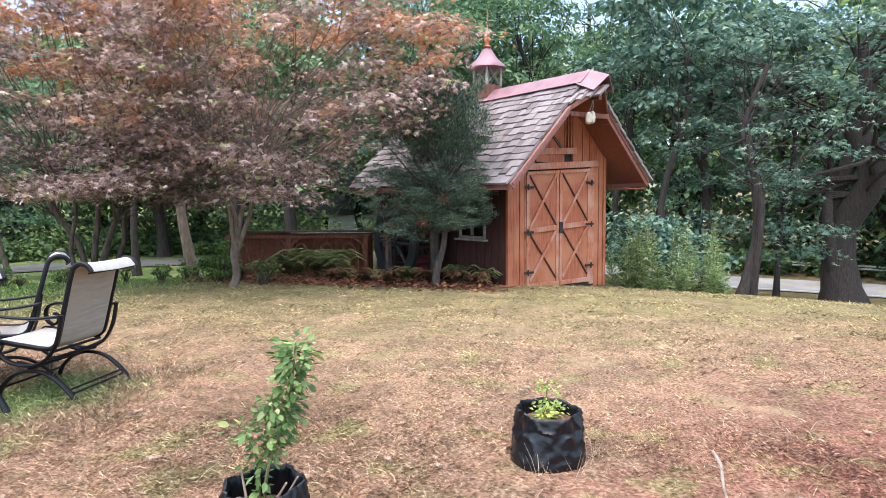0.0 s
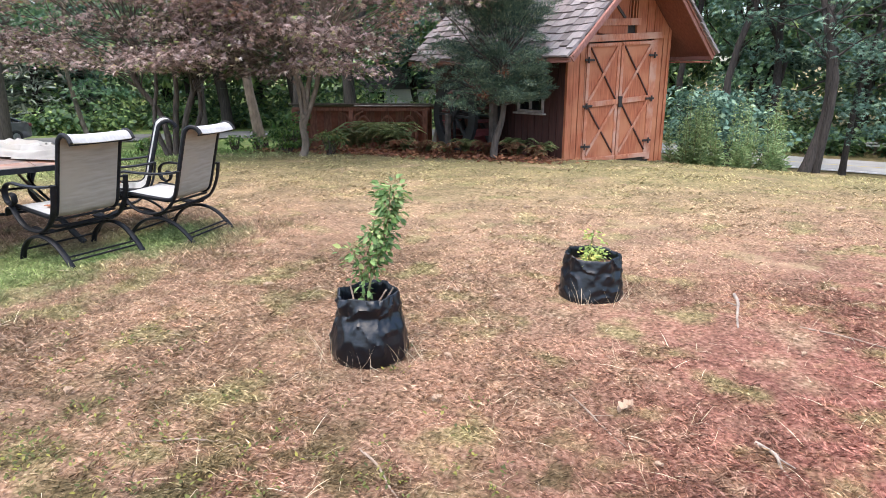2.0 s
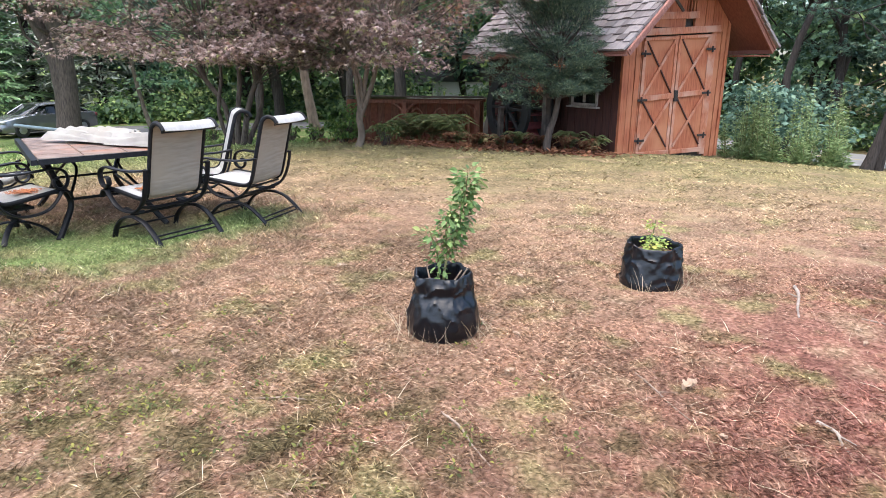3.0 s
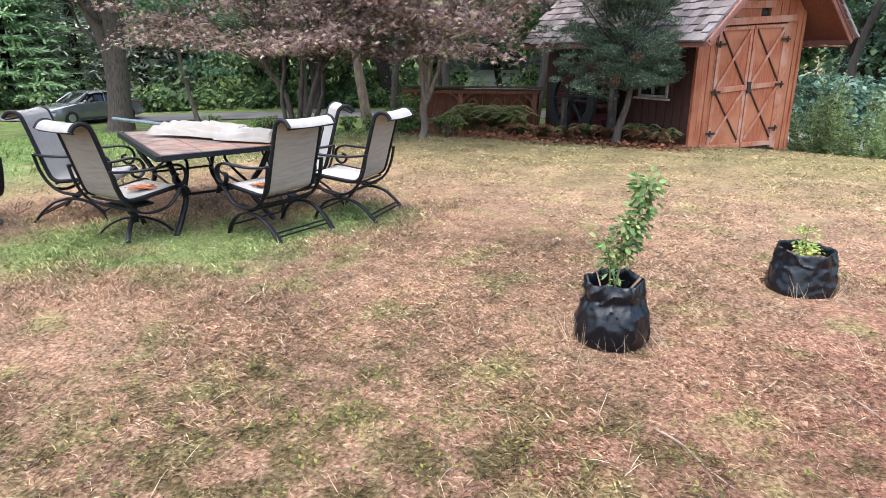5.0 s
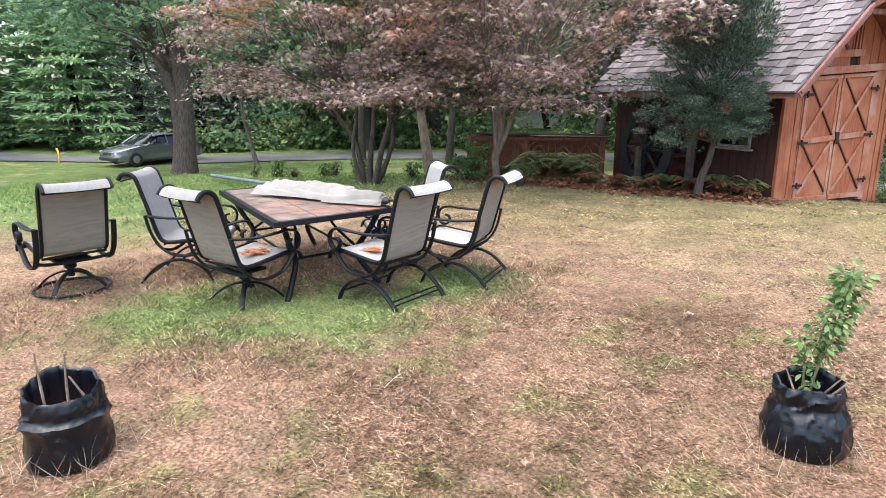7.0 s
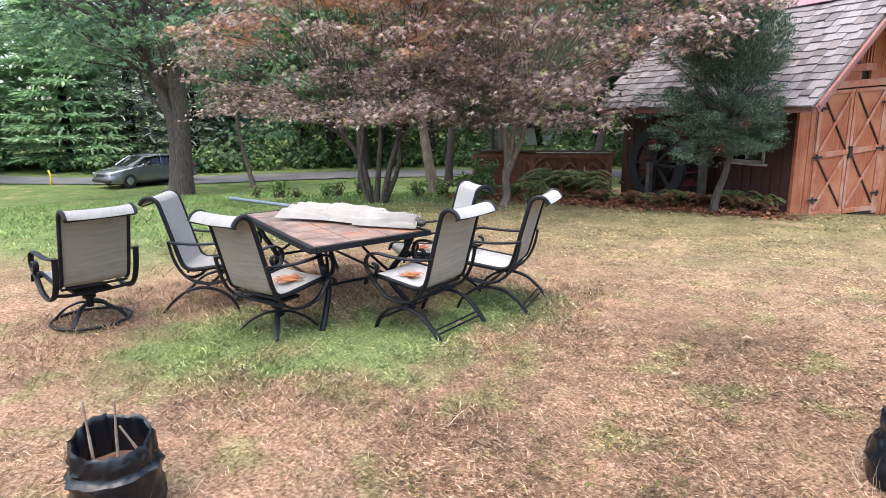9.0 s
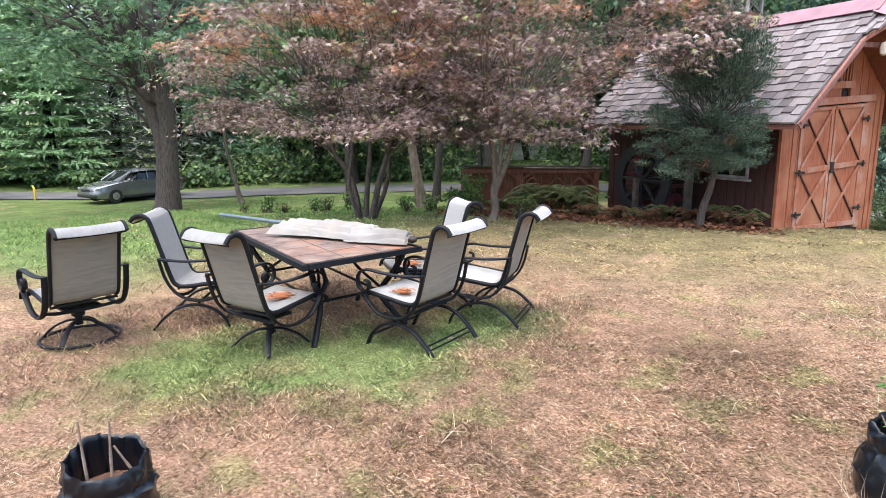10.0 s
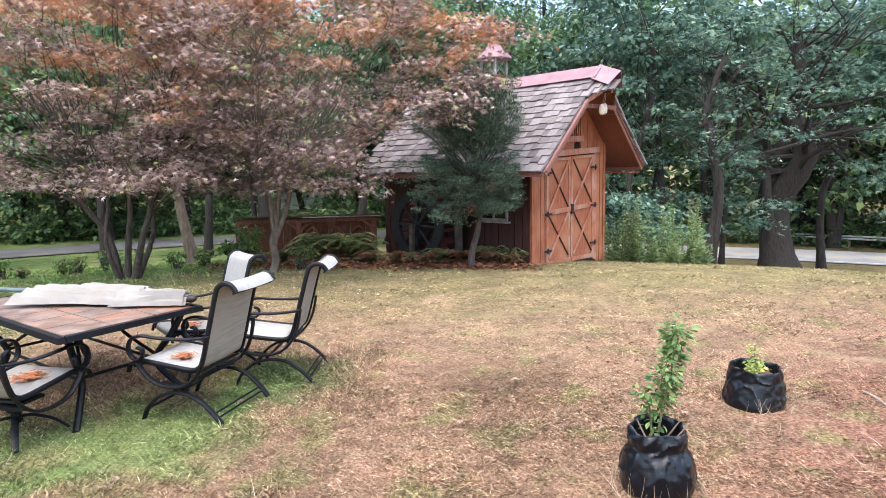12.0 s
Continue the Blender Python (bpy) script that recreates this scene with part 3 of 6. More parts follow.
# ---- water wheel beside the shed ----
M_wheel = simple("dark blue-black painted timber", (0.004, 0.005, 0.007), (0.012, 0.015, 0.019), 9, 0.6, 0, (1, 1, 1), 0.3)
M_paddle = simple("maroon painted boards", (0.10, 0.02, 0.026), (0.19, 0.045, 0.05), 9, 0.75, 0, (1, 1, 1), 0.3)
wheel = empty("water_wheel", SHED @ pose(-0.42, 2.53, 0.62), "dark timber water wheel with maroon paddles, beside the shed", "water wheel")
WR = 0.80
for x0 in (-0.46, 0.14):
    bm = bmesh.new()
    n = 40
    rings = []
    for r, x in ((WR, x0), (WR, x0 + 0.08), (WR - 0.23, x0 + 0.08), (WR - 0.23, x0)):
        rings.append([bm.verts.new((x, r * math.cos(2 * math.pi * k / n), r * math.sin(2 * math.pi * k / n))) for k in range(n)])
    for i in range(4):
        a, b = rings[i], rings[(i + 1) % 4]
        for k in range(n):
            bm.faces.new((a[k], a[(k + 1) % n], b[(k + 1) % n], b[k]))
    bmesh.ops.recalc_face_normals(bm, faces=bm.faces[:])
    part("rim", bm, M_wheel, wheel, "blue-black wheel rim")
    for k in range(8):
        a = radians(45 * k + 2)
        part("spoke", beamed((x0 + 0.035, 0.05 * math.cos(a), 0.05 * math.sin(a)), (x0 + 0.035, (WR - 0.1) * math.cos(a), (WR - 0.1) * math.sin(a)), 0.05, 0.06, (1, 0, 0)), M_wheel, wheel)
for k in range(16):
    a = radians(22.5 * k + 8)
    y, z = math.cos(a), math.sin(a)
    part("paddle", beamed((-0.39, y * (WR - 0.13), z * (WR - 0.13)), (0.15, y * (WR - 0.13), z * (WR - 0.13)), 0.24, 0.02, (0, -z, y)), M_paddle, wheel)
part("axle", tubed([(-0.62, 0, 0), (0.40, 0, 0)], 0.045, 10), M_iron, wheel)
part("hub", tubed([(-0.50, 0, 0), (-0.35, 0, 0)], 0.10, 12), M_wheel, wheel)
part("bearing_post", beamed((-0.60, 0, -1.05), (-0.60, 0, 0.03), 0.10, 0.10, (1, 0, 0)), M_darkwood, wheel)
for y in (-0.86, -1.02):
    part("side_post", beamed((0.0 + (y + 0.86), y, -1.05), (0.0 + (y + 0.86), y, 0.62), 0.13, 0.11, (1, 0, 0)), M_darkwood, wheel)

# ---- timber sluice beyond the wheel ----
sl0, sl1 = Vector((-9.85, 13.30, 0)), Vector((-6.55, 14.35, 0))
sdir = (sl1 - sl0).normalized()
SL = Matrix.Translation(sl0) @ Matrix.Rotation(math.atan2(sdir.y, sdir.x), 4, "Z")
sluice = empty("timber_sluice", SL, "low red-brown timber sluice on posts with curved brackets", "sluice")
SLEN, ST = (sl1 - sl0).length, 0.64
part("roof_deck", boxed((SLEN / 2, 0.45, ST + 0.08), (SLEN + 0.2, 1.25, 0.035), pose(0, 0, 0, -5, 0, 0)), M_darkwood, sluice)
part("front_beam", beamed((-0.05, -0.05, ST), (SLEN + 0.05, -0.05, ST), 0.09, 0.09), M_fence, sluice)
part("edge_strip", beamed((SLEN * 0.46, -0.19, ST + 0.09), (SLEN + 0.1, -0.19, ST + 0.09), 0.012, 0.02), M_paleframe, sluice)
part("back_beam", beamed((-0.05, 1.0, ST), (SLEN + 0.05, 1.0, ST), 0.09, 0.09), M_fence, sluice)
for x in (0.0, SLEN * 0.43, SLEN * 0.98):
    for y in (-0.05, 1.0):
        part("post", beamed((x, y, -1.0), (x, y, ST), 0.12, 0.12, (1, 0, 0)), M_fence, sluice)
    for s in (-1, 1):
        if 0 < x + s * 0.2 < SLEN:
            part("bracket", tubed(spline([(x + s * 0.05, -0.05, ST - 0.36), (x + s * 0.10, -0.05, ST - 0.18), (x + s * 0.30, -0.05, ST - 0.04)], 4), 0.03, 8, (0.03, 0.035), (0, 1, 0)), M_fence, sluice)
for i in range(17):
    x = 0.1 + i * (SLEN - 0.2) / 17
    part("wall_board", boxed((x + 0.09, 0.30, -0.02), (0.186, 0.03, 1.25)), M_fence if i % 2 else M_soffit, sluice)
for x in (SLEN * 0.52, SLEN * 0.70, SLEN * 0.86):
    part("arch", tubed(spline([(x - 0.18, -0.04, -0.45), (x - 0.17, -0.04, 0.22), (x, -0.04, 0.46), (x + 0.17, -0.04, 0.22), (x + 0.18, -0.04, -0.45)], 5), 0.03, 8, (0.04, 0.03), (0, 1, 0)), M_fence, sluice)


# ---- garden table and chairs ----
M_sling, sn, sl, sb = mat("pale woven sling fabric", 0.85)
sc = ramp(sn, sl, tex(sn, sl, 60, 3, (1, 0.25, 0.25)), [(0.3, (0.47, 0.47, 0.465)), (0.7, (0.57, 0.57, 0.565))])
sl.new(sc, sb.inputs["Base Color"])
st, smx = sn.new("ShaderNodeBsdfTranslucent"), sn.new("ShaderNodeMixShader")
st.inputs["Color"].default_value = (0.5, 0.4, 0.25, 1)
smx.inputs[0].default_value = 0.12
sl.new(sb.outputs[0], smx.inputs[1])
sl.new(st.outputs[0], smx.inputs[2])
sl.new(smx.outputs[0], sn["Material Output"].inputs["Surface"])
# same fabric's shaded, light-filtering back, toned tan and laid as a second sheet
M_slingshade = simple("sling fabric in shaded tan", (0.36, 0.325, 0.265), (0.47, 0.43, 0.36), 40, 0.85, 0, (0.15, 1, 1), 0.1, (0.44, 0.39, 0.31), 3)
M_pollen = simple("rusty fallen needles", (0.30, 0.09, 0.03), (0.52, 0.22, 0.10), 60, 0.9, 0, (1, 1, 1), 0.5)

PROFILE = [(0.335, 0.385), (0.325, 0.425), (0.27, 0.432), (0.05, 0.405), (-0.14, 0.385), (-0.215, 0.405), (-0.255, 0.47), (-0.32, 0.70), (-0.395, 0.965),
           (-0.425, 1.02), (-0.475, 1.045), (-0.53, 1.03), (-0.565, 0.985)]


def sling_chair(name, label, m, swivel, group):
    """swivel: "" for a rocker on arched legs, else what the column stands on."""
    ch = empty(name, m, label, "chair", group)
    prof = spline([(0, y, z) for y, z in PROFILE], 5)
    w = 0.25
    for sheet, off, m_sheet, lab in (("sling", 0.006, M_sling, "pale grey-white woven sling"), ("sling_shaded_back", -0.003, M_slingshade, "tan-toned shaded back of the sling")):
        bm = bmesh.new()
        rows = []
        for i, p in enumerate(prof):
            q0, q1 = prof[max(i - 1, 0)], prof[min(i + 1, len(prof) - 1)]
            t = (q1 - q0).normalized()
            rows.append([bm.verts.new((w * (2 * k / 8 - 1), p.y + t.z * off, p.z - t.y * off - 0.008 * (1 - (2 * k / 8 - 1) ** 2))) for k in range(9)])
        for a, b in zip(rows, rows[1:]):
            for k in range(8):
                bm.faces.new((a[k], b[k], b[k + 1], a[k + 1]))
        bmesh.ops.solidify(bm, geom=bm.faces[:], thickness=0.002)
        part(sheet, bm, m_sheet, ch, lab)
    for s in (-1, 1):
        part("side_rail", tubed([(s * 0.263, p.y, p.z) for p in prof], 0.016, 8, (0.016, 0.020), (1, 0, 0)), M_black, ch)
        arm = [(-0.325, 0.655), (-0.28, 0.645), (-0.1, 0.628), (0.1, 0.632), (0.22, 0.64), (0.31, 0.615), (0.345, 0.55), (0.325, 0.48), (0.27, 0.455), (0.225, 0.485), (0.225, 0.535), (0.262, 0.55)]
        part("armrest", tubed(spline([(s * 0.315, y, z) for y, z in arm], 5), 0.02, 8, (0.025, 0.012), (1, 0, 0)), M_black, ch, "scrolled black metal armrest")
        low = [(0.36, 0.36), (0.335, 0.42), (0.28, 0.43), (0.235, 0.37), (0.14, 0.29), (0.0, 0.262), (-0.13, 0.285), (-0.235, 0.37), (-0.30, 0.50), (-0.335, 0.66)]
        part("side_scroll", tubed(spline([(s * 0.312, y, z) for y, z in low], 5), 0.02, 8, (0.025, 0.012), (1, 0, 0)), M_black, ch)
    part("front_bar", tubed([(-0.263, 0.29, 0.405), (0.263, 0.29, 0.405)], 0.011), M_black, ch)
    part("back_bar", tubed([(-0.263, -0.20, 0.365), (0.263, -0.20, 0.365)], 0.011), M_black, ch)
    part("top_bar", tubed([(-0.263, -0.540, 0.972), (0.263, -0.540, 0.972)], 0.007), M_black, ch)
    part("under_bar", tubed(spline([(-0.31, -0.2, 0.33), (-0.2, -0.16, 0.30), (0, -0.15, 0.292), (0.2, -0.16, 0.30), (0.31, -0.2, 0.33)], 4), 0.015), M_black, ch)
    if swivel:
        part("column", lathe([(0.03, 0.13), (0.032, 0.2), (0.055, 0.215), (0.055, 0.235), (0.03, 0.24), (0.028, 0.29)], 16), M_black, ch)
        part("seat_plate", boxed((0, -0.02, 0.30), (0.30, 0.26, 0.025)), M_black, ch)
        for k in range(4):
            a = radians(45 + 90 * k)
            leg = spline([(0.02, 0, 0.17), (0.10, 0, 0.165), (0.22, 0, 0.11), (0.31, 0, 0.03)], 5)
            part("base_leg", tubed([(p.x * math.cos(a), p.x * math.sin(a), p.z) for p in leg], 0.02, 8, (0.024, 0.01), (-math.sin(a), math.cos(a), 0)), M_black, ch)
        if swivel == "legs":
            return ch
        ring = [(0.315 * math.cos(radians(a)), 0.315 * math.sin(radians(a)), 0.018) for a in range(0, 361, 10)]
        part("base_ring", tubed(ring, 0.014, 8), M_black, ch)
    else:
        for s in (-1, 1):
            arch = spline([(s * 0.315, 0.25, 0.0), (s * 0.315, 0.20, 0.10), (s * 0.315, 0.09, 0.19), (s * 0.315, -0.06, 0.225), (s * 0.315, -0.21, 0.195), (s * 0.315, -0.33, 0.11), (s * 0.315, -0.43, 0.0)], 5)
            part("arched_leg", tubed(arch, 0.02, 8, (0.027, 0.013), (1, 0, 0)), M_black, ch)
            part("spring_plate", tubed([(s * 0.27, 0.10, 0.275), (s * 0.27, -0.02, 0.25), (s * 0.27, -0.14, 0.275)], 0.02, 8, (0.03, 0.012), (1, 0, 0)), M_black, ch)
        for z, y in ((0.055, -0.385), (0.085, -0.36)):
            part("foot_bar", tubed([(-0.30, y, z), (0.30, y, z)], 0.008), M_black, ch)
        part("front_foot_bar", tubed([(-0.315, 0.21, 0.085), (0.315, 0.21, 0.085)], 0.009), M_black, ch)
        part("cross_bar", tubed([(-0.30, -0.02, 0.235), (0.30, -0.02, 0.235)], 0.012), M_black, ch)
    return ch


GROUP = "chairs round the garden table"
ROCK = "black metal spring rocker with pale sling seat, on the lawn"
chair_c = sling_chair("sling_chair", ROCK, pose(-4.55, 3.85, 0, 0, 0, 99), "", GROUP)
copy_thing(chair_c, pose(-4.80, 2.99, 0, 0, 0, 85))
copy_thing(chair_c, pose(-5.33, 3.96, 0, 0, 0, 139))
copy_thing(chair_c, pose(-6.84, 2.56, 0, 0, 0, -55))
chair_d = sling_chair("swivel_sling_chair", "black metal swivel chair with pale sling, rusty needles on the seat", pose(-5.72, 2.22, 0, 0, 0, -4), "legs", GROUP)
sling_chair("swivel_sling_chair", "black metal swivel chair on a ring base, turned from the table", pose(-7.38, 1.60, 0, 0, 0, 78), "ring", GROUP)

# E1, E2 lie off square: top skewed to fit the camera's view
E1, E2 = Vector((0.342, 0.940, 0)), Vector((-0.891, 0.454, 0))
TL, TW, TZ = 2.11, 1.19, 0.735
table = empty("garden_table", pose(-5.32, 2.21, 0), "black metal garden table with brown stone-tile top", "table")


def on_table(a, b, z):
    """A place on the skewed table: a along its long side, b along the short."""
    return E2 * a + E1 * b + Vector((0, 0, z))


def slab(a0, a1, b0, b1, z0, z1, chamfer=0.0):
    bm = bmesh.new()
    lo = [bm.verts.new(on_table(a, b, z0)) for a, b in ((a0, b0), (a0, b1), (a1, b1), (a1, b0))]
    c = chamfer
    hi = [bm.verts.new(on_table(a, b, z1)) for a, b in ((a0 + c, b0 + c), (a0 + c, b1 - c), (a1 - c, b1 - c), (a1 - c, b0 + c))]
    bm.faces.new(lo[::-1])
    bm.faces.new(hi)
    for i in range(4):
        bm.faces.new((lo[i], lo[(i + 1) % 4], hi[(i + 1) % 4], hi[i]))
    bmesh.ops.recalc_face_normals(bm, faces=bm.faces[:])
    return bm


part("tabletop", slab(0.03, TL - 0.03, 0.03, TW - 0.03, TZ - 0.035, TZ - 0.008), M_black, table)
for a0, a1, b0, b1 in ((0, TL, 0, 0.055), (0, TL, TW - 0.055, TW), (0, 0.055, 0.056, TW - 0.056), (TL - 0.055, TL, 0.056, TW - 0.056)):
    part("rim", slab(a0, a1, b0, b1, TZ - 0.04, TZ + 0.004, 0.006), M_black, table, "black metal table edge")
M_tile, tn, tl_, tb = mat("brown slate-like tiles", 0.45)
ti = tn.new("ShaderNodeObjectInfo")
tc1 = ramp(tn, tl_, tex(tn, tl_, 7, 6), [(0.3, (0.095, 0.066, 0.053)), (0.5, (0.185, 0.125, 0.098)), (0.7, (0.30, 0.23, 0.19))])
tc2 = ramp(tn, tl_, ti.outputs["Random"], [(0.0, (0.85, 0.88, 0.9)), (1.0, (1.12, 1.05, 1.0))])
tc3 = ramp(tn, tl_, tex(tn, tl_, 2.2, 4), [(0.5, (0, 0, 0)), (0.64, (1, 1, 1))])
tc = mixc(tn, tl_, 1.0, tc1, tc2, "MULTIPLY")
tl_.new(mixc(tn, tl_, tc3, tc, (0.30, 0.125, 0.065)), tb.inputs["Base Color"])
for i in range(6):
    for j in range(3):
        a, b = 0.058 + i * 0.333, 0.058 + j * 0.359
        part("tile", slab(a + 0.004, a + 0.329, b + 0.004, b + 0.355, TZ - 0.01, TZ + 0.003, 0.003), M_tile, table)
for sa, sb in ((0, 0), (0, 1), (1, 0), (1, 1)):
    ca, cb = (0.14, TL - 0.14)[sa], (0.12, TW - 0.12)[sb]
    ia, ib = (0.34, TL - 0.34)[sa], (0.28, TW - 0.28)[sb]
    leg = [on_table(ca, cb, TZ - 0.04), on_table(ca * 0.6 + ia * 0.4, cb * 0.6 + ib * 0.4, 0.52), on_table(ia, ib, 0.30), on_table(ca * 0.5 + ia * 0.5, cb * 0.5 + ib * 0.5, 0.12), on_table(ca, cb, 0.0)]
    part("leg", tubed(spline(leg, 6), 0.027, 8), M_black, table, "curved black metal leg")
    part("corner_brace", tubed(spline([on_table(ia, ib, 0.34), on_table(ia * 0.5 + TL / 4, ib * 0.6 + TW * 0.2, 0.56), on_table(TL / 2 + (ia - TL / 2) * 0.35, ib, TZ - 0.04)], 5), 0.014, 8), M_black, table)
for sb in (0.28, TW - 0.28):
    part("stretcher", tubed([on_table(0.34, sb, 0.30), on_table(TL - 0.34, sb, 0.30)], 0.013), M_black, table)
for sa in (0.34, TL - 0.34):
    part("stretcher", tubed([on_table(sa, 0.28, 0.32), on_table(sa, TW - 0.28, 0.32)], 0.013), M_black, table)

# scattered rusty needles on the seats
for x, y, z, r, s in ((-5.68, 2.32, 0.425, 0.13, 1), (-6.76, 2.61, 0.42, 0.12, 2), (-4.87, 2.93, 0.42, 0.08, 3), (-5.40, 3.87, 0.425, 0.12, 4)):
    rng = random.Random(s)
    vs, fs = [], []
    for i in range(520):
        rr, a, b = r * abs(rng.gauss(0, 0.5)), rng.uniform(0, 6.3), rng.uniform(0, 6.3)
        px, py, pz = x + rr * math.cos(a), y + rr * math.sin(a), z + rng.uniform(0, 0.012)
        L, w = rng.uniform(0.010, 0.022), 0.0025
        dx, dy = math.cos(b), math.sin(b)
        k = len(vs)
        vs += [(px - dx * L - dy * w, py - dy * L + dx * w, pz), (px + dx * L - dy * w, py + dy * L + dx * w, pz + 0.002), (px + dx * L + dy * w, py + dy * L - dx * w, pz + 0.005), (px - dx * L + dy * w, py - dy * L - dx * w, pz + 0.003)]
        fs.append((k, k + 1, k + 2, k + 3))
    tagged(raw("fallen_needles", vs, fs, M_pollen), "rusty fallen needles lying on a chair seat", "litter", kind="stuff")

# ---- closed parasol lying on the table ----
M_canvas = simple("cream canvas", (0.43, 0.41, 0.38), (0.56, 0.54, 0.505), 5, 0.85, 0, (1, 1, 1), 0.25, (0.50, 0.465, 0.41), 3)
M_pole = simple("grey-green painted pole", (0.08, 0.12, 0.13), (0.14, 0.19, 0.20), 20, 0.4, 0.3, (1, 1, 1), 0.05)
U0, U1 = Vector((-5.02, 3.30, 0.80)), Vector((-7.75, 3.52, 0.83))
udir = (U1 - U0).normalized()
uside = Vector((0, 0, 1)).cross(udir).normalized()
par = empty("closed_parasol", Matrix.Translation(U0), "closed cream canvas parasol lying across the table", "parasol")
part("pole", tubed([udir * 0.02, udir * (U1 - U0).length], 0.021, 10), M_pole, par, "grey-green metal pole")
part("crown_cap", tubed([udir * -0.06, udir * -0.02, udir * 0.03], [0.016, 0.035, 0.03], 10), M_iron, par)


def canopy_fold(a0, a1, w0, w1, off, top, seed):
    """One folded gore lying flat: pleats run along the pole, the hem is cut square and slack."""
    rng = random.Random(seed)
    n, k = 36, 60
    ph = rng.uniform(0, 6)
    bm = bmesh.new()
    rows = []
    for i in range(n + 1):
        t = i / n
        w = w0 + (w1 - w0) * t
        row = []
        for j in range(k + 1):
            q = 2 * j / k - 1
            pleat = abs(((q * 2.6 + 0.35 * math.sin(t * 2.4 + ph) + 0.5 * noise.noise((t * 1.8, q, seed))) % 1.0) * 2 - 1)
            lift = top * (1 - abs(q) ** 2.6) + 0.030 * pleat * (1 - abs(q) ** 4) + 0.010 * noise.noise((t * 5, q * 4, seed)) - 0.012
            along = a0 + (a1 - a0) * t + 0.05 * t * noise.noise((q * 2.2, seed, 0))
            row.append(bm.verts.new(udir * along + uside * (off * t + w * q * (1 + 0.14 * noise.noise((t * 3, seed, 0)))) + Vector((0, 0, max(lift - 0.035, -0.045)))))
        rows.append(row)
    for a, b in zip(rows, rows[1:]):
        for j in range(k):
            bm.faces.new((a[j], a[j + 1], b[j + 1], b[j]))
    bmesh.ops.solidify(bm, geom=bm.faces[:], thickness=0.006)
    return bm


for i, (a0, a1, w0, w1, off, top) in enumerate(((0.0, 1.45, 0.06, 0.27, 0.02, 0.055), (0.02, 0.60, 0.07, 0.20, 0.04, 0.095), (0.42, 1.08, 0.15, 0.25, -0.02, 0.105), (0.92, 1.52, 0.19, 0.31, 0.06, 0.085))):
    part("canopy_gore", canopy_fold(a0, a1, w0, w1, off, top, 3 + i), M_canvas, par, "folded cream canvas gore")


# ---- black grow bags with plants ----
M_bag, bn, bl, bb = mat("black plastic bag", 0.3)
bb.inputs["Base Color"].default_value = (0.0025, 0.004, 0.007, 1)
bb.inputs["Specular IOR Level"].default_value = 0.45
bf, bf2 = tex(bn, bl, 11, 3, (1, 1, 2.2)), tex(bn, bl, 40, 3)
bump(bn, bl, bb, mixc(bn, bl, 0.25, bf, bf2), 0.3, 0.012)
M_stem = simple("green-brown stem", (0.10, 0.10, 0.04), (0.20, 0.19, 0.08), 20, 0.7)
M_twig = simple("grey-brown twig", (0.16, 0.11, 0.08), (0.34, 0.26, 0.20), 20, 0.9)


def leaf_sheet(name, centers, dirs, ups, sizes, m, parent, shape, label="", kind=""):
    """Many leaves in one mesh: shape is a list of (across, along, lift) with triangles."""
    pts, tris = shape
    c, d, u, s = (np.asarray(a, dtype=np.float64) for a in (centers, dirs, ups, sizes))
    d /= np.linalg.norm(d, axis=1)[:, None] + 1e-9
    x = np.cross(d, u)
    x /= np.linalg.norm(x, axis=1)[:, None] + 1e-9
    z = np.cross(x, d)
    p = np.array(pts)
    v = (c[:, None, :] + s[:, None, None] * (x[:, None, :] * p[None, :, 0, None] + d[:, None, :] * p[None, :, 1, None] + z[:, None, :] * p[None, :, 2, None])).reshape(-1, 3)
    k = len(tris[0])
    f = (np.arange(len(c))[:, None, None] * len(pts) + np.array(tris)[None]).reshape(-1)
    me = bpy.data.meshes.new(name)
    me.vertices.add(len(v))
    me.vertices.foreach_set("co", v.ravel())
    me.loops.add(len(f))
    me.loops.foreach_set("vertex_index", f.astype(np.int32))
    nf = len(f) // k
    me.polygons.add(nf)
    me.polygons.foreach_set("loop_start", (np.arange(nf) * k).astype(np.int32))
    me.update(calc_edges=True)
    me.materials.append(m)
    ob = new(name, me)
    if parent:
        ob.parent = parent
    return tagged(ob, label, kind=kind)


OVAL = ([(0, 0, 0), (0.22, 0.3, 0.06), (0.24, 0.6, 0.05), (0, 1.0, -0.06), (-0.24, 0.6, 0.05), (-0.22, 0.3, 0.06)], [(0, 1, 2), (0, 2, 3), (0, 3, 4), (0, 4, 5)])
BLADE = ([(-0.5, 0, 0), (0.5, 0, 0), (0, 1, 0)], [(0, 1, 2)])
KITE = ([(0, 0, 0), (0.34, 0.45, 0.05), (0, 1, -0.08), (-0.34, 0.45, 0.05)], [(0, 1, 2), (0, 2, 3)])
star = [(0, -0.05, 0)]
for ang, r in ((-140, 0.34), (-95, 0.66), (-68, 0.22), (-45, 0.88), (-22, 0.25), (0, 1.0), (22, 0.25), (45, 0.88), (68, 0.22), (95, 0.66), (140, 0.34)):
    star.append((0.62 * r * math.sin(radians(ang)), 0.55 * r * math.cos(radians(ang)), -0.16 * r * r))
STAR = (star, [(0, i, i + 1) for i in range(1, 11)])
CROSS = ([(0, 0, 0), (0.12, 0.5, 0), (0, 1, -0.1), (-0.12, 0.5, 0), (0.0, 0.15, 0.12), (0.0, 0.6, 0.13)], [(0, 1, 2), (0, 2, 3), (0, 5, 2), (0, 4, 5)])


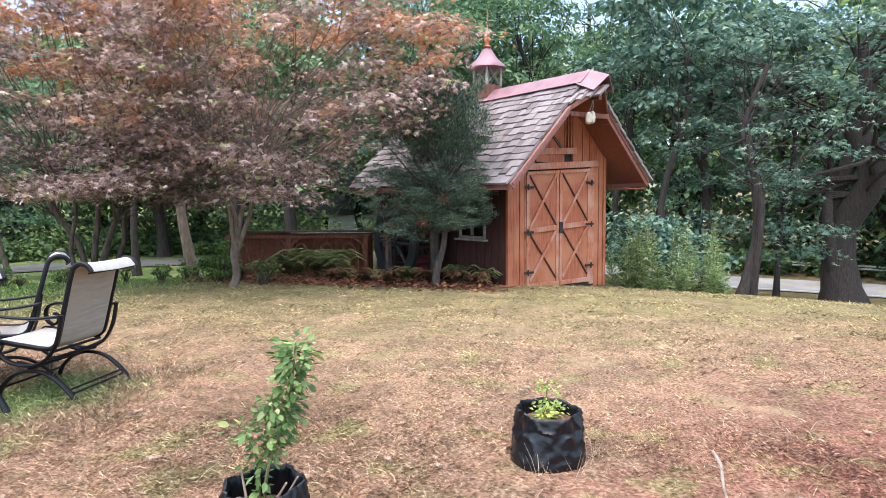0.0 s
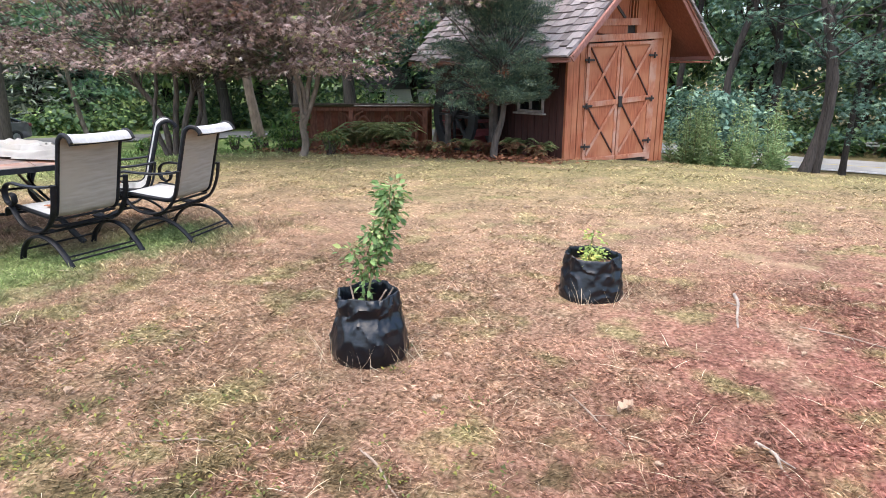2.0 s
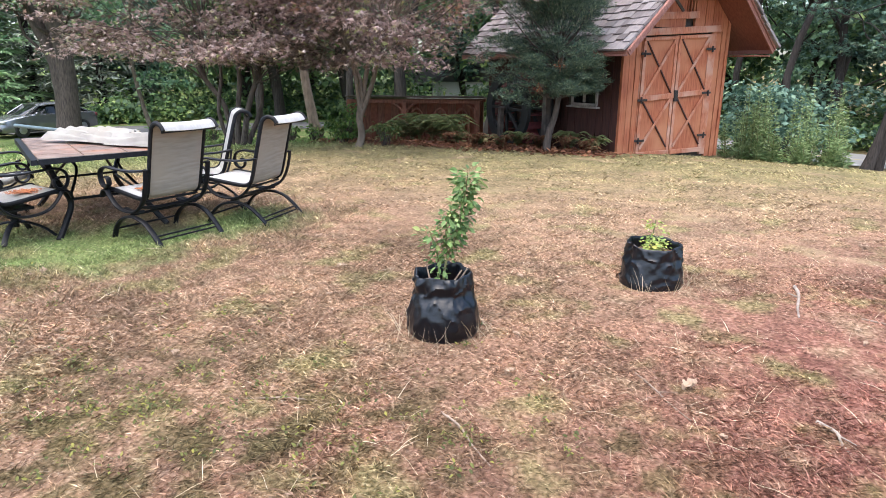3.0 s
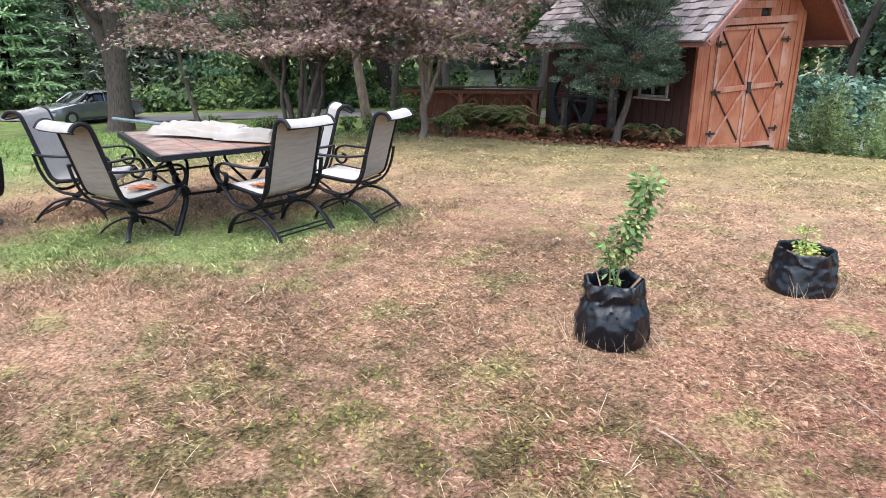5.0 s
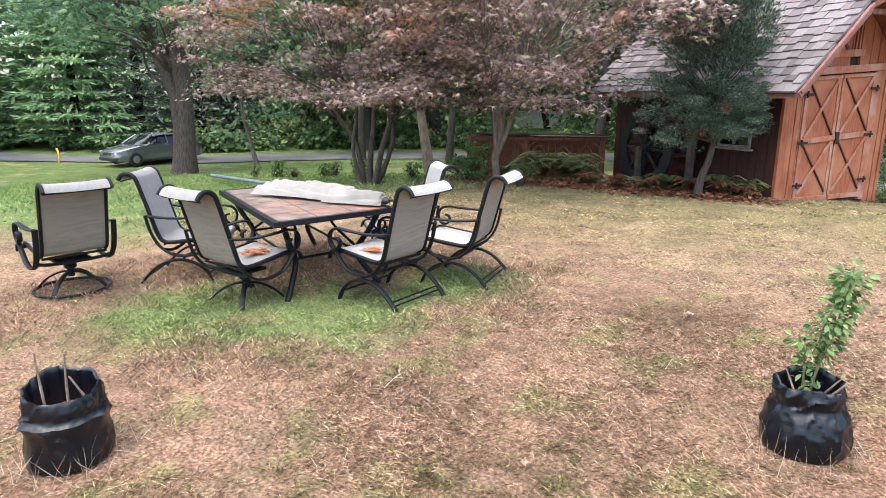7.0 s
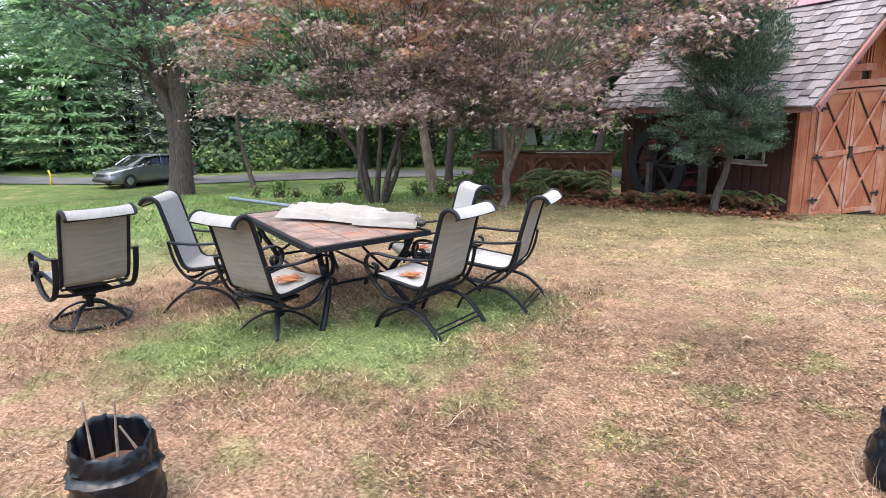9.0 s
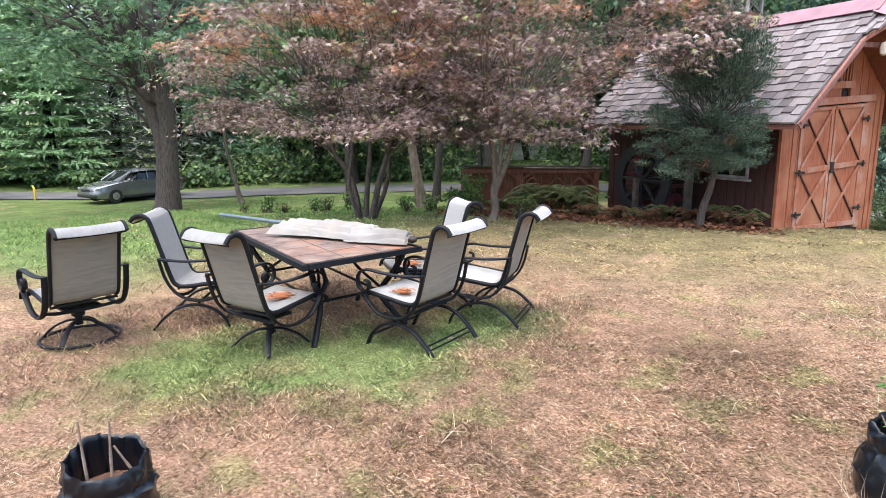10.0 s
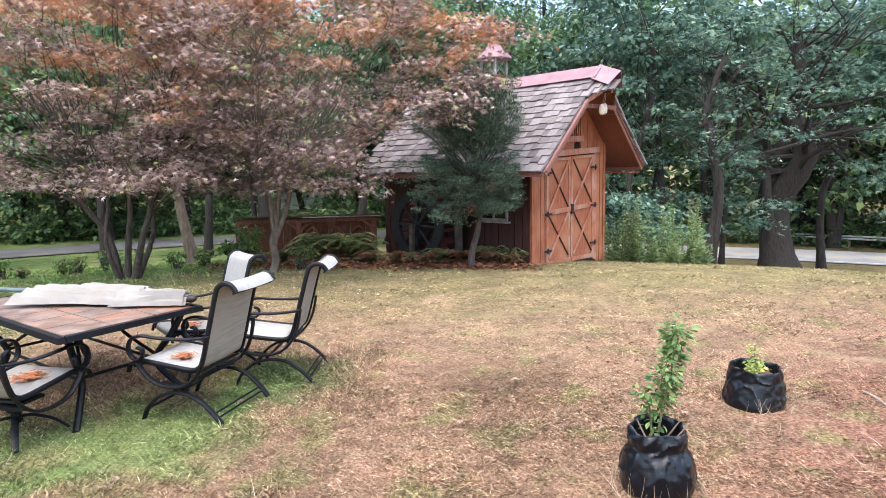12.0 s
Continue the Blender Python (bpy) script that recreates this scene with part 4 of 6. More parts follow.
BULGING = [(0.86, 0.0), (0.96, 0.02), (1.03, 0.10), (1.06, 0.20), (1.07, 0.30), (1.05, 0.40), (1.01, 0.49), (0.95, 0.57), (0.87, 0.64), (0.82, 0.69), (0.80, 0.74), (0.82, 0.80), (0.82, 0.87), (0.79, 0.94), (0.75, 0.99), (0.71, 1.0), (0.68, 0.97), (0.67, 0.88), (0.67, 0.78), (0.66, 0.66)]
TAPERED = [(0.95, 0.0), (1.02, 0.03), (1.03, 0.12), (1.01, 0.22), (0.98, 0.33), (0.95, 0.44), (0.91, 0.55), (0.88, 0.64), (0.85, 0.70), (0.85, 0.76), (0.84, 0.84), (0.82, 0.92), (0.80, 0.98), (0.775, 1.0), (0.75, 0.97), (0.745, 0.90), (0.745, 0.82), (0.74, 0.72)]
FOLDED = [(0.93, 0.0), (1.0, 0.03), (1.02, 0.12), (1.01, 0.22), (1.0, 0.33), (0.99, 0.43), (1.0, 0.52), (1.03, 0.58), (1.02, 0.63), (0.94, 0.66), (0.90, 0.70), (0.90, 0.76), (0.91, 0.83), (0.89, 0.90), (0.86, 0.96), (0.81, 1.0), (0.765, 0.98), (0.75, 0.93), (0.74, 0.80), (0.73, 0.58)]


def bag(name, m, r0, h, shape, seed, slump, high, label):
    """A slack plastic bag: bulges, long creases, gathers at the neck and an uneven rim."""
    b = empty(name, m, label, "grow bag")

    def wob(r, z, a, j):
        c, q, t = math.cos(a), math.sin(a), z / h
        n = noise.noise((c * 1.3 + seed, q * 1.3, t * 1.3))
        ridge = 1 - abs(noise.noise((c * 1.9 + seed * 2, q * 1.9, t * 3.4 + n * 0.8)) * 2)
        fine = 1 - abs(noise.noise((c * 4.5 + seed, q * 4.5, t * 7 + n)) * 2)
        neck = min(max((t - 0.45) / 0.25, 0), 1)
        gather = neck * (0.016 * noise.noise((c * 2.6, q * 2.6, seed + 4)) + 0.006 * noise.noise((c * 5.5, q * 5.5, seed + t)))
        foot = min(1.0, t / 0.12)
        rr = r * (1 + 0.085 * n) + foot * (0.014 * (max(ridge, 0) ** 4 - 0.3) + 0.003 * (fine ** 2 - 0.4)) + gather
        lip = min(max((t - 0.6) / 0.4, 0), 1)
        zz = z + lip * (slump * math.cos(a - high) + 0.055 * h * noise.noise((c * 1.6, q * 1.6, seed * 3.1)) + 0.022 * h * noise.noise((c * 4.2, q * 4.2, seed))) + foot * 0.004 * (fine - 0.5)
        return max(rr, 0.01), max(zz, 0.0)
    dense = []
    for (p0, z0), (p1, z1) in zip(shape, shape[1:]):
        dense += [(p0 + (p1 - p0) * k / 2, z0 + (z1 - z0) * k / 2) for k in range(2)]
    dense.append(shape[-1])
    part("bag_film", lathe([(p * r0, z * h) for p, z in dense], 96, wob), M_bag, b, "wrinkled glossy black plastic")
    ri, soil = shape[-1][0] * r0, shape[-1][1] * h
    bm = lathe([(ri * 1.08, soil - 0.03), (ri * 0.98, soil + 0.012), (ri * 0.6, soil + 0.022), (ri * 0.3, soil + 0.016), (0.01, soil + 0.02)], 24, lambda r, z, a, j: (r, z + 0.008 * noise.noise((r * 30, a * 2, seed))))
    part("soil", bm, M_soil, b, "brown soil and straw")
    return b


M_leaf1 = island("glossy green leaves", [(0.0, (0.06, 0.12, 0.035)), (0.5, (0.13, 0.225, 0.07)), (0.9, (0.25, 0.37, 0.14)), (1.0, (0.42, 0.48, 0.18))], 0.38, 0.3)
M_leaf2 = island("yellow-green new leaves", [(0.0, (0.18, 0.28, 0.07)), (0.6, (0.34, 0.42, 0.12)), (1.0, (0.55, 0.48, 0.12))], 0.5, 0.3)


def leafy(stems, per, size, seed, spread):
    rng = np.random.RandomState(seed)
    c, d, u, s = [], [], [], []
    for stem, n in zip(stems, per):
        for i in range(n):
            t = rng.rand() ** 0.8
            k = t * (len(stem) - 1)
            j = min(int(k), len(stem) - 2)
            p = np.array(stem[j].lerp(stem[j + 1], k - j))
            a = rng.rand() * 6.28
            out = np.array((math.cos(a), math.sin(a), rng.uniform(-1.1, 0.5)))
            c.append(p + out * rng.uniform(0.0, spread) * (0.5 + t))
            d.append(out)
            u.append((rng.normal() * 0.7, rng.normal() * 0.7, 1))
            s.append(size * rng.uniform(0.55, 1.25))
    return c, d, u, s


b1 = bag("grow_bag", pose(-1.455, 2.13, 0, 0, 0, 20), 0.195, 0.37, BULGING, 2.0, 0.014, 1.4, "black plastic grow bag holding a tall leafy sapling")
stems = [spline([(0, 0.0, 0.24), (0.02, 0.0, 0.42), (0.085, 0.03, 0.62), (0.12, 0.05, 0.80), (0.135, 0.05, 0.93)], 6), spline([(-0.02, 0.02, 0.24), (-0.03, 0.03, 0.45), (-0.075, 0.02, 0.60)], 6), spline([(0.03, 0.0, 0.45), (0.02, 0.01, 0.6), (0.05, 0, 0.74)], 6)]
for sp in stems:
    part("stem", tubed(sp, [0.008 * (1 - 0.6 * i / len(sp)) for i in range(len(sp))], 6), M_stem, b1)
c, d, u, s = leafy([stems[0][8:], stems[0], stems[1], stems[2]], [380, 90, 90, 110], 0.046, 1, 0.062)
leaf_sheet("leaves", c, d, u, s, M_leaf1, b1, OVAL, "small glossy green leaves")
for k, (a, b_) in enumerate((((0.02, -0.06, 0.25), (0.12, -0.12, 0.42)), ((-0.05, -0.03, 0.25), (-0.10, 0.05, 0.40)), ((0.06, 0.04, 0.25), (0.14, 0.0, 0.39)))):
    part("twig", tubed([a, b_], [0.007, 0.004], 6), M_twig, b1)
b2 = bag("grow_bag", pose(-0.52, 3.575, 0, 0, 0, 100), 0.215, 0.30, TAPERED, 7.0, 0.008, 1.0, "black plastic grow bag with a low yellow-green seedling")
stems = [spline([(0.0, 0, 0.25), (0.0, 0.01, 0.34), (0.01, 0.0, 0.46)], 5), spline([(0.02, -0.02, 0.25), (0.08, -0.04, 0.30)], 5), spline([(-0.02, 0.02, 0.25), (-0.09, 0.03, 0.31)], 5)]
for sp in stems:
    part("stem", tubed(sp, 0.004, 6), M_stem, b2)
c, d, u, s = leafy(stems, [110, 110, 110], 0.034, 5, 0.06)
leaf_sheet("leaves", c, d, u, s, M_leaf2, b2, OVAL, "small yellow-green leaves")
b3 = bag("grow_bag", pose(-4.54, 0.08, 0, 0, 0, 200), 0.195, 0.39, FOLDED, 12.0, 0.032, 5.6, "black plastic grow bag with bare twigs in straw")
for a, b_ in (((0.05, 0.06, 0.22), (0.06, 0.07, 0.58)), ((0.0, -0.02, 0.22), (-0.01, -0.03, 0.54)), ((-0.10, -0.08, 0.22), (-0.02, -0.03, 0.42)), ((-0.08, -0.12, 0.22), (-0.10, -0.13, 0.40))):
    part("twig", tubed(spline([a, Vector(a).lerp(Vector(b_), 0.5) + Vector((0.006, -0.004, 0)), b_], 4), [0.007] * 5 + [0.005] * 4, 7), M_twig, b3)


# ---- trees ----
M_maple = island("bronze-purple maple leaves", [(0.0, (0.085, 0.06, 0.055)), (0.35, (0.215, 0.145, 0.13)), (0.7, (0.40, 0.285, 0.26)), (0.88, (0.62, 0.50, 0.47)), (0.94, (0.34, 0.34, 0.14)), (1.0, (0.25, 0.30, 0.11))], 0.42, 0.3, stain=((0.55, 0.27, 0.13), 0.6, 1.5, 5.5))
M_green = island("broad green leaves", [(0.0, (0.07, 0.145, 0.085)), (0.5, (0.135, 0.25, 0.135)), (0.85, (0.22, 0.35, 0.18)), (1.0, (0.32, 0.45, 0.21))], 0.5, 0.35)
M_oak = island("blue-green oak leaves", [(0.0, (0.045, 0.10, 0.08)), (0.5, (0.10, 0.19, 0.145)), (0.85, (0.18, 0.29, 0.215)), (1.0, (0.29, 0.40, 0.25))], 0.55, 0.3)
M_yew = island("dark yew needles", [(0.0, (0.025, 0.055, 0.04)), (0.5, (0.06, 0.105, 0.078)), (0.85, (0.14, 0.20, 0.135)), (1.0, (0.32, 0.37, 0.21))], 0.5, 0.2)
M_pine = island("light green pine needles", [(0.0, (0.19, 0.33, 0.18)), (0.5, (0.35, 0.53, 0.29)), (1.0, (0.52, 0.68, 0.41))], 0.5, 0.45)
M_spruce = island("grey-green spruce needles", [(0.0, (0.11, 0.145, 0.12)), (0.5, (0.23, 0.28, 0.225)), (1.0, (0.40, 0.43, 0.35))], 0.6, 0.35)
M_far = island("far woodland leaves", [(0.0, (0.045, 0.09, 0.05)), (0.5, (0.10, 0.18, 0.08)), (0.85, (0.19, 0.29, 0.11)), (1.0, (0.32, 0.42, 0.14))], 0.45, 0.4)
M_shrub = island("fresh green shrub leaves", [(0.0, (0.05, 0.11, 0.03)), (0.5, (0.10, 0.20, 0.05)), (1.0, (0.24, 0.34, 0.09))], 0.5, 0.3)
M_fern = island("fern fronds, some browned", [(0.0, (0.06, 0.10, 0.035)), (0.5, (0.13, 0.19, 0.06)), (0.8, (0.23, 0.26, 0.10)), (1.0, (0.32, 0.22, 0.10))], 0.6, 0.25)
M_rustfern = island("dead rusty fronds", [(0.0, (0.08, 0.03, 0.018)), (0.6, (0.19, 0.075, 0.04)), (1.0, (0.36, 0.17, 0.09))], 0.8, 0.2)


def limb(rng, start, goal, r0, r1, wander, n=7):
    """A wandering limb from start to goal; returns its points and radii."""
    a, b = Vector(start), Vector(goal)
    pts = []
    L = (b - a).length
    off = [Vector((rng.gauss(0, 1), rng.gauss(0, 1), rng.gauss(0, 0.5))) * wander * L for _ in range(3)]
    ctrl = [a, a.lerp(b, 0.33) + off[0] + Vector((0, 0, L * 0.05)), a.lerp(b, 0.66) + off[1] + Vector((0, 0, L * 0.07)), b]
    pts = spline(ctrl, max(2, n // 3))
    k = len(pts) - 1
    return pts, [r0 + (r1 - r0) * (i / k) ** 0.8 for i in range(k + 1)]


def pads_leaves(rng, pads, per, size, flat, droop):
    """Leaves in flattish pads (centre, radius): thin, uneven and gappy."""
    c, d, u, s = [], [], [], []
    for (px, py, pz), r, n in pads:
        n = int(n * per)
        q = rng.normal(size=(n, 3))
        q /= np.linalg.norm(q, axis=1)[:, None]
        q *= (rng.rand(n) ** 0.45)[:, None]
        edge = 1 + 0.35 * np.sin(3 * np.arctan2(q[:, 1], q[:, 0]) + rng.rand() * 6)
        q[:, 0] *= edge
        q[:, 1] *= edge
        rad = np.hypot(q[:, 0], q[:, 1])
        pos = np.stack((px + q[:, 0] * r, py + q[:, 1] * r, pz + q[:, 2] * r * flat - droop * r * rad ** 2), 1)
        c.append(pos)
        out = np.stack((q[:, 0] + rng.normal(size=n) * 0.45, q[:, 1] + rng.normal(size=n) * 0.45, -0.35 + rng.normal(size=n) * 0.35), 1)
        d.append(out)
        u.append(np.stack((rng.normal(size=n) * 0.4, rng.normal(size=n) * 0.4, np.ones(n)), 1))
        s.append(size * rng.uniform(0.65, 1.3, n))
    return np.concatenate(c), np.concatenate(d), np.concatenate(u), np.concatenate(s)


def broad_tree(name, x, y, label, m_bark, m_leaf, trunks, crown, pads_n, pad_r, per, size, shape, seed, flat=0.28, droop=0.15, shell=0.5, extra=(), limbs=1000, clear=False, prune=None):
    """trunks: (foot offset, fork point, radius). crown: (centre, half-axes, lowest)."""
    rng, nr = random.Random(seed), np.random.RandomState(seed)
    z0 = ground_z(x, y)
    t = empty(name, pose(x, y, z0), label, "tree")
    (cx, cy, cz), (ax, ay, az), low = crown
    bark = bmesh.new()
    forks = []
    for foot, (gx, gy, gz), r in trunks:
        fz = foot[2] if len(foot) > 2 else -0.12
        pts, rad = limb(rng, (foot[0], foot[1], fz), (gx, gy, gz), r, r * 0.6, 0.05, 9)
        if fz < 0:
            rad[0] *= 1.45
            rad[1] *= 1.12
        tube(bark, pts, rad, 10)
        forks.append((pts, rad))
    pads = []
    for i in range(pads_n):
        for _ in range(40):
            q = Vector((rng.gauss(0, 1), rng.gauss(0, 1), rng.gauss(0, 1))).normalized() * (shell + (1 - shell) * rng.random())
            p = Vector((cx + q.x * ax, cy + q.y * ay, cz + q.z * az))
            if prune and prune(p):
                continue
            if clear and p.y < 0.5 and abs(p.x) < 1.15 and p.z < 5.2:
                continue
            if p.z > low + 0.35 * rng.random():
                break
        r = pad_r * rng.uniform(0.6, 1.3)
        pads.append(((p.x, p.y, p.z), r, (r / pad_r) ** 2))
        pts, rad = min(forks, key=lambda f: (f[0][-1] - p).length + 0.4 * rng.random())
        k = rng.randrange(int(len(pts) * 0.55), len(pts))
        start = pts[k]
        if (p - start).length > 0.4 and i < limbs:
            lp, lr = limb(rng, start, p - Vector((0, 0, 0.05)), max(rad[k] * 0.30, 0.010), 0.005, 0.09, 9)
            tube(bark, lp, lr, 6)
            for _ in range(1):
                j = rng.randrange(len(lp) // 2, len(lp))
                tp, tr = limb(rng, lp[j], lp[-1] + Vector((rng.gauss(0, 1), rng.gauss(0, 1), rng.gauss(0, 0.35))) * r * 0.6, lr[j] * 0.6, 0.003, 0.08, 6)
                tube(bark, tp, tr, 4)
    for p, r, n in extra:
        pads.append((p, r, n))
    part("trunk", bark, m_bark, t, "forking trunk and limbs")
    c, d, u, s = pads_leaves(nr, pads, per, size, flat, droop)
    leaf_sheet("crown", c, d, u, s, m_leaf, t, shape, "many small leaves in loose layers")
    return t


# two Japanese maples in front of the woods
broad_tree("maple_tree", -7.62, 10.30, "spreading bronze-leaved maple with pale forked trunk", M_barkpale, M_maple,
           [((0.0, 0.0), (0.16, 0.0, 0.85), 0.095), ((0.13, 0.0, 0.65), (0.85, 0.15, 2.5), 0.058), ((0.12, 0.0, 0.55), (-0.45, 0.2, 2.5), 0.052), ((0.15, 0.0, 0.75), (0.3, 0.5, 3.0), 0.06), ((0.1, 0.0, 0.7), (0.1, -0.5, 2.7), 0.045)],
           ((0.5, 0.1, 3.5), (4.3, 3.4, 3.3), 1.6), 150, 0.74, 195, 0.14, STAR, 21, 0.22, 0.2, 0.5, extra=[((2.3 + 0.34 * i, -0.8 + 0.5 * (i % 3), 2.9 + 0.3 * (i % 4)), 0.72, 1) for i in range(7)], prune=lambda p: p.x > 2.1 and p.z < 2.9)
broad_tree("maple_tree", -10.35, 9.65, "many-stemmed bronze maple with low spreading tiers", M_bark, M_maple,
           [((0.0, 0.0), (0.1, 0.1, 1.9), 0.072), ((-0.18, 0.05), (-0.85, 0.1, 2.4), 0.07), ((0.14, 0.0), (0.7, 0.1, 2.3), 0.075), ((-0.05, -0.1), (-0.25, -0.6, 2.4), 0.05), ((0.05, 0.15), (0.2, 0.8, 2.6), 0.06)],
           ((-0.5, 0.1, 3.4), (4.2, 3.4, 3.2), 1.6), 145, 0.74, 195, 0.14, STAR, 22, 0.22, 0.2, 0.5)


NEEDLE = ([(0, 0, 0), (0.11, 0.5, 0.03), (0, 1, 0), (-0.11, 0.5, 0.03)], [(0, 1, 2), (0, 2, 3)])


def yew():
    rng, nr = random.Random(5), np.random.RandomState(5)
    t = empty("yew_tree", pose(-3.67, 10.92, ground_z(-3.67, 10.92)), "dark yew with bare leaning trunk and upswept needles", "tree")
    bark = bmesh.new()
    tube(bark, spline([(0, 0, -0.1), (0.05, 0.0, 0.35), (0.16, 0.03, 0.75), (0.20, 0.05, 1.25), (0.22, 0.1, 2.2), (0.25, 0.1, 3.0)], 4), [0.11, 0.085, 0.075, 0.07, 0.068, 0.065] + [0.06 - 0.0025 * i for i in range(15)], 9)
    c, d, u, s = [], [], [], []
    for i in range(310):
        k = rng.random() ** 1.15
        z = 1.18 + 2.3 * k
        reach = 1.42 - 0.42 * k if k < 0.6 else 1.17 - (k - 0.6) * 1.9
        a = rng.uniform(0, 6.283)
        if k < 0.35 and math.cos(a - 2.8) > 0.2:
            z += 0.3
        r = reach * rng.uniform(0.5, 1.08) * (1 + 0.25 * math.sin(3 * a + 2) + 0.2 * math.sin(5 * a + z * 3))
        base = Vector((0.14, 0.06, max(1.0, z - 0.30 - 0.2 * r)))
        tip = Vector((0.10 + r * math.cos(a), 0.05 + r * math.sin(a), z + 0.15 * rng.random() - (0.10 if k < 0.45 else -0.35) * r))
        tip.x = min(tip.x, 0.95 - 0.1 * rng.random())
        lp, lr = limb(rng, base, tip, 0.018, 0.004, 0.06, 6)
        if i % 3 == 0:
            tube(bark, lp, lr, 4)
        out = Vector((math.cos(a), math.sin(a), 0.0))
        rise = 0.35 if k < 0.5 else 1.1
        for q in range(3):
            mid_p = base.lerp(tip, 0.55 + 0.22 * q) + Vector((rng.gauss(0, 0.05), rng.gauss(0, 0.05), rng.gauss(0, 0.05)))
            size = rng.uniform(0.08, 0.20)
            tall = 0.38 if k < 0.5 else 0.9
            for j in range(125):
                e = Vector((rng.gauss(0, 1), rng.gauss(0, 1), rng.gauss(0, 1))).normalized() * rng.random() ** 0.4
                c.append(mid_p + Vector((e.x * size, e.y * size, e.z * size * tall)))
                d.append(Vector((e.x, e.y, e.z * 0.5 + rise)) + out * 0.5 + Vector((rng.gauss(0, 0.35), rng.gauss(0, 0.35), rng.gauss(0, 0.3))))
                u.append((rng.gauss(0, 0.6), rng.gauss(0, 0.6), 0.8))
                s.append(rng.uniform(0.035, 0.065) * (1.4 if k > 0.6 else 1))
    part("trunk", bark, M_bark, t, "bare brown leaning trunk")
    leaf_sheet("crown", c, d, u, s, M_yew, t, NEEDLE, "dense upswept dark needles")
    rp = [((0.55, -1.12, 1.62), 0.07, 1), ((0.2, -1.15, 1.25), 0.06, 1)]
    c, d, u, s = pads_leaves(nr, rp, 40, 0.05, 1.6, 0.1)
    leaf_sheet("dead_spray", c, d, u, s, M_rustfern, t, CROSS, "rusty dead spray")["kind"] = "stuff"


yew()

# the big trunk by the parked car, and other single trees
broad_tree("shade_tree", -23.0, 14.0, "tall shade tree with thick furrowed trunk", M_bark, M_green,
           [((0, 0), (0.0, 0.0, 4.6), 0.42), ((-0.1, 0), (-0.75, -0.2, 8.0), 0.30), ((0.1, 0), (0.35, 0.2, 9.0), 0.34)],
           ((-1.5, 0, 8.3), (6.5, 6.0, 4.2), 4.6), 110, 1.15, 95, 0.30, STAR, 31, 0.35, 0.25, 0.5,
           [((-4.0 + 1.2 * i, -2.5 + 0.7 * (i % 3), 5.6 + 0.5 * (i % 2)), 1.0, 0.8) for i in range(6)])
broad_tree("slim_tree", -23.6, 18.2, "slim pale-barked tree with sparse leaves", M_barkpale, M_green,
           [((0, 0), (-0.25, 0.0, 6.0), 0.10)], ((0, 0, 5.0), (3.0, 2.5, 3.2), 2.0), 40, 0.8, 60, 0.22, KITE, 33)
broad_tree("shade_tree", -11.75, 14.30, "straight grey trunk standing behind the maples", M_barkpale, M_green,
           [((0, 0), (0.05, 0.0, 6.0), 0.15)], ((0, 0, 8.2), (3.5, 3.0, 2.6), 5.6), 40, 1.0, 60, 0.2, KITE, 34)
broad_tree("oak_tree", 6.35, 24.0, "large oak with dark trunk and low spreading limbs", M_barkdark, M_oak,
           [((0, 0), (0.0, 0.0, 6.0), 0.58), ((0.0, 0.1), (0.25, 0.3, 8.5), 0.34), ((-0.1, 0.1), (-0.9, 0.1, 7.0), 0.2)],
           ((-0.8, -0.5, 6.4), (7.0, 5.0, 5.2), 1.6), 170, 1.0, 95, 0.215, STAR, 41, 0.2, 0.25, 0.42,
           [((-2.5, -3.6, 2.7), 1.0, 1), ((-3.6, -3.2, 2.9), 1.1, 1), ((-4.6, -3.2, 3.1), 1.0, 1), ((-1.9, -3.4, 2.0), 0.8, 0.8), ((-3.0, -3.0, 1.9), 0.9, 0.9),
            ((2.2, -3.4, 2.4), 0.8, 0.8), ((3.4, -3.4, 2.0), 1.1, 1), ((4.6, -3.2, 2.4), 1.2, 1)], 70, True)
broad_tree("young_tree", 2.6, 19.5, "young tree with thin dark trunk behind the shed", M_barkdark, M_oak,
           [((0, 0), (0.1, 0.1, 4.5), 0.14), ((0.3, 0.2), (0.6, 0.5, 6.5), 0.11)], ((0.4, 0.4, 5.4), (2.8, 2.5, 3.4), 2.4), 45, 0.85, 75, 0.19, STAR, 43)


for i, (az_, rad_, h_) in enumerate(((9, 25.5, 12.5), (-5, 28, 14.5), (29, 27, 11.5), (17, 27.5, 13.0), (3, 29, 16.0), (12.5, 29.5, 16.0))):
    a_ = radians(90 + az_)
    broad_tree("woodland_tree", CX + rad_ * math.cos(a_), CY + rad_ * math.sin(a_), "tall green tree behind the shed", M_barkdark, M_green,
               [((0, 0), (0.1, 0.1, h_ * 0.5), 0.17), ((0.1, 0), (0.5, 0.2, h_ * 0.75), 0.12)], ((0, 0, h_ * 0.68), (3.4, 3.2, h_ * 0.36), h_ * 0.30), 95, 0.95, 95, 0.22, OVAL, 300 + i, 0.3, 0.2, 0.45, (), 40)
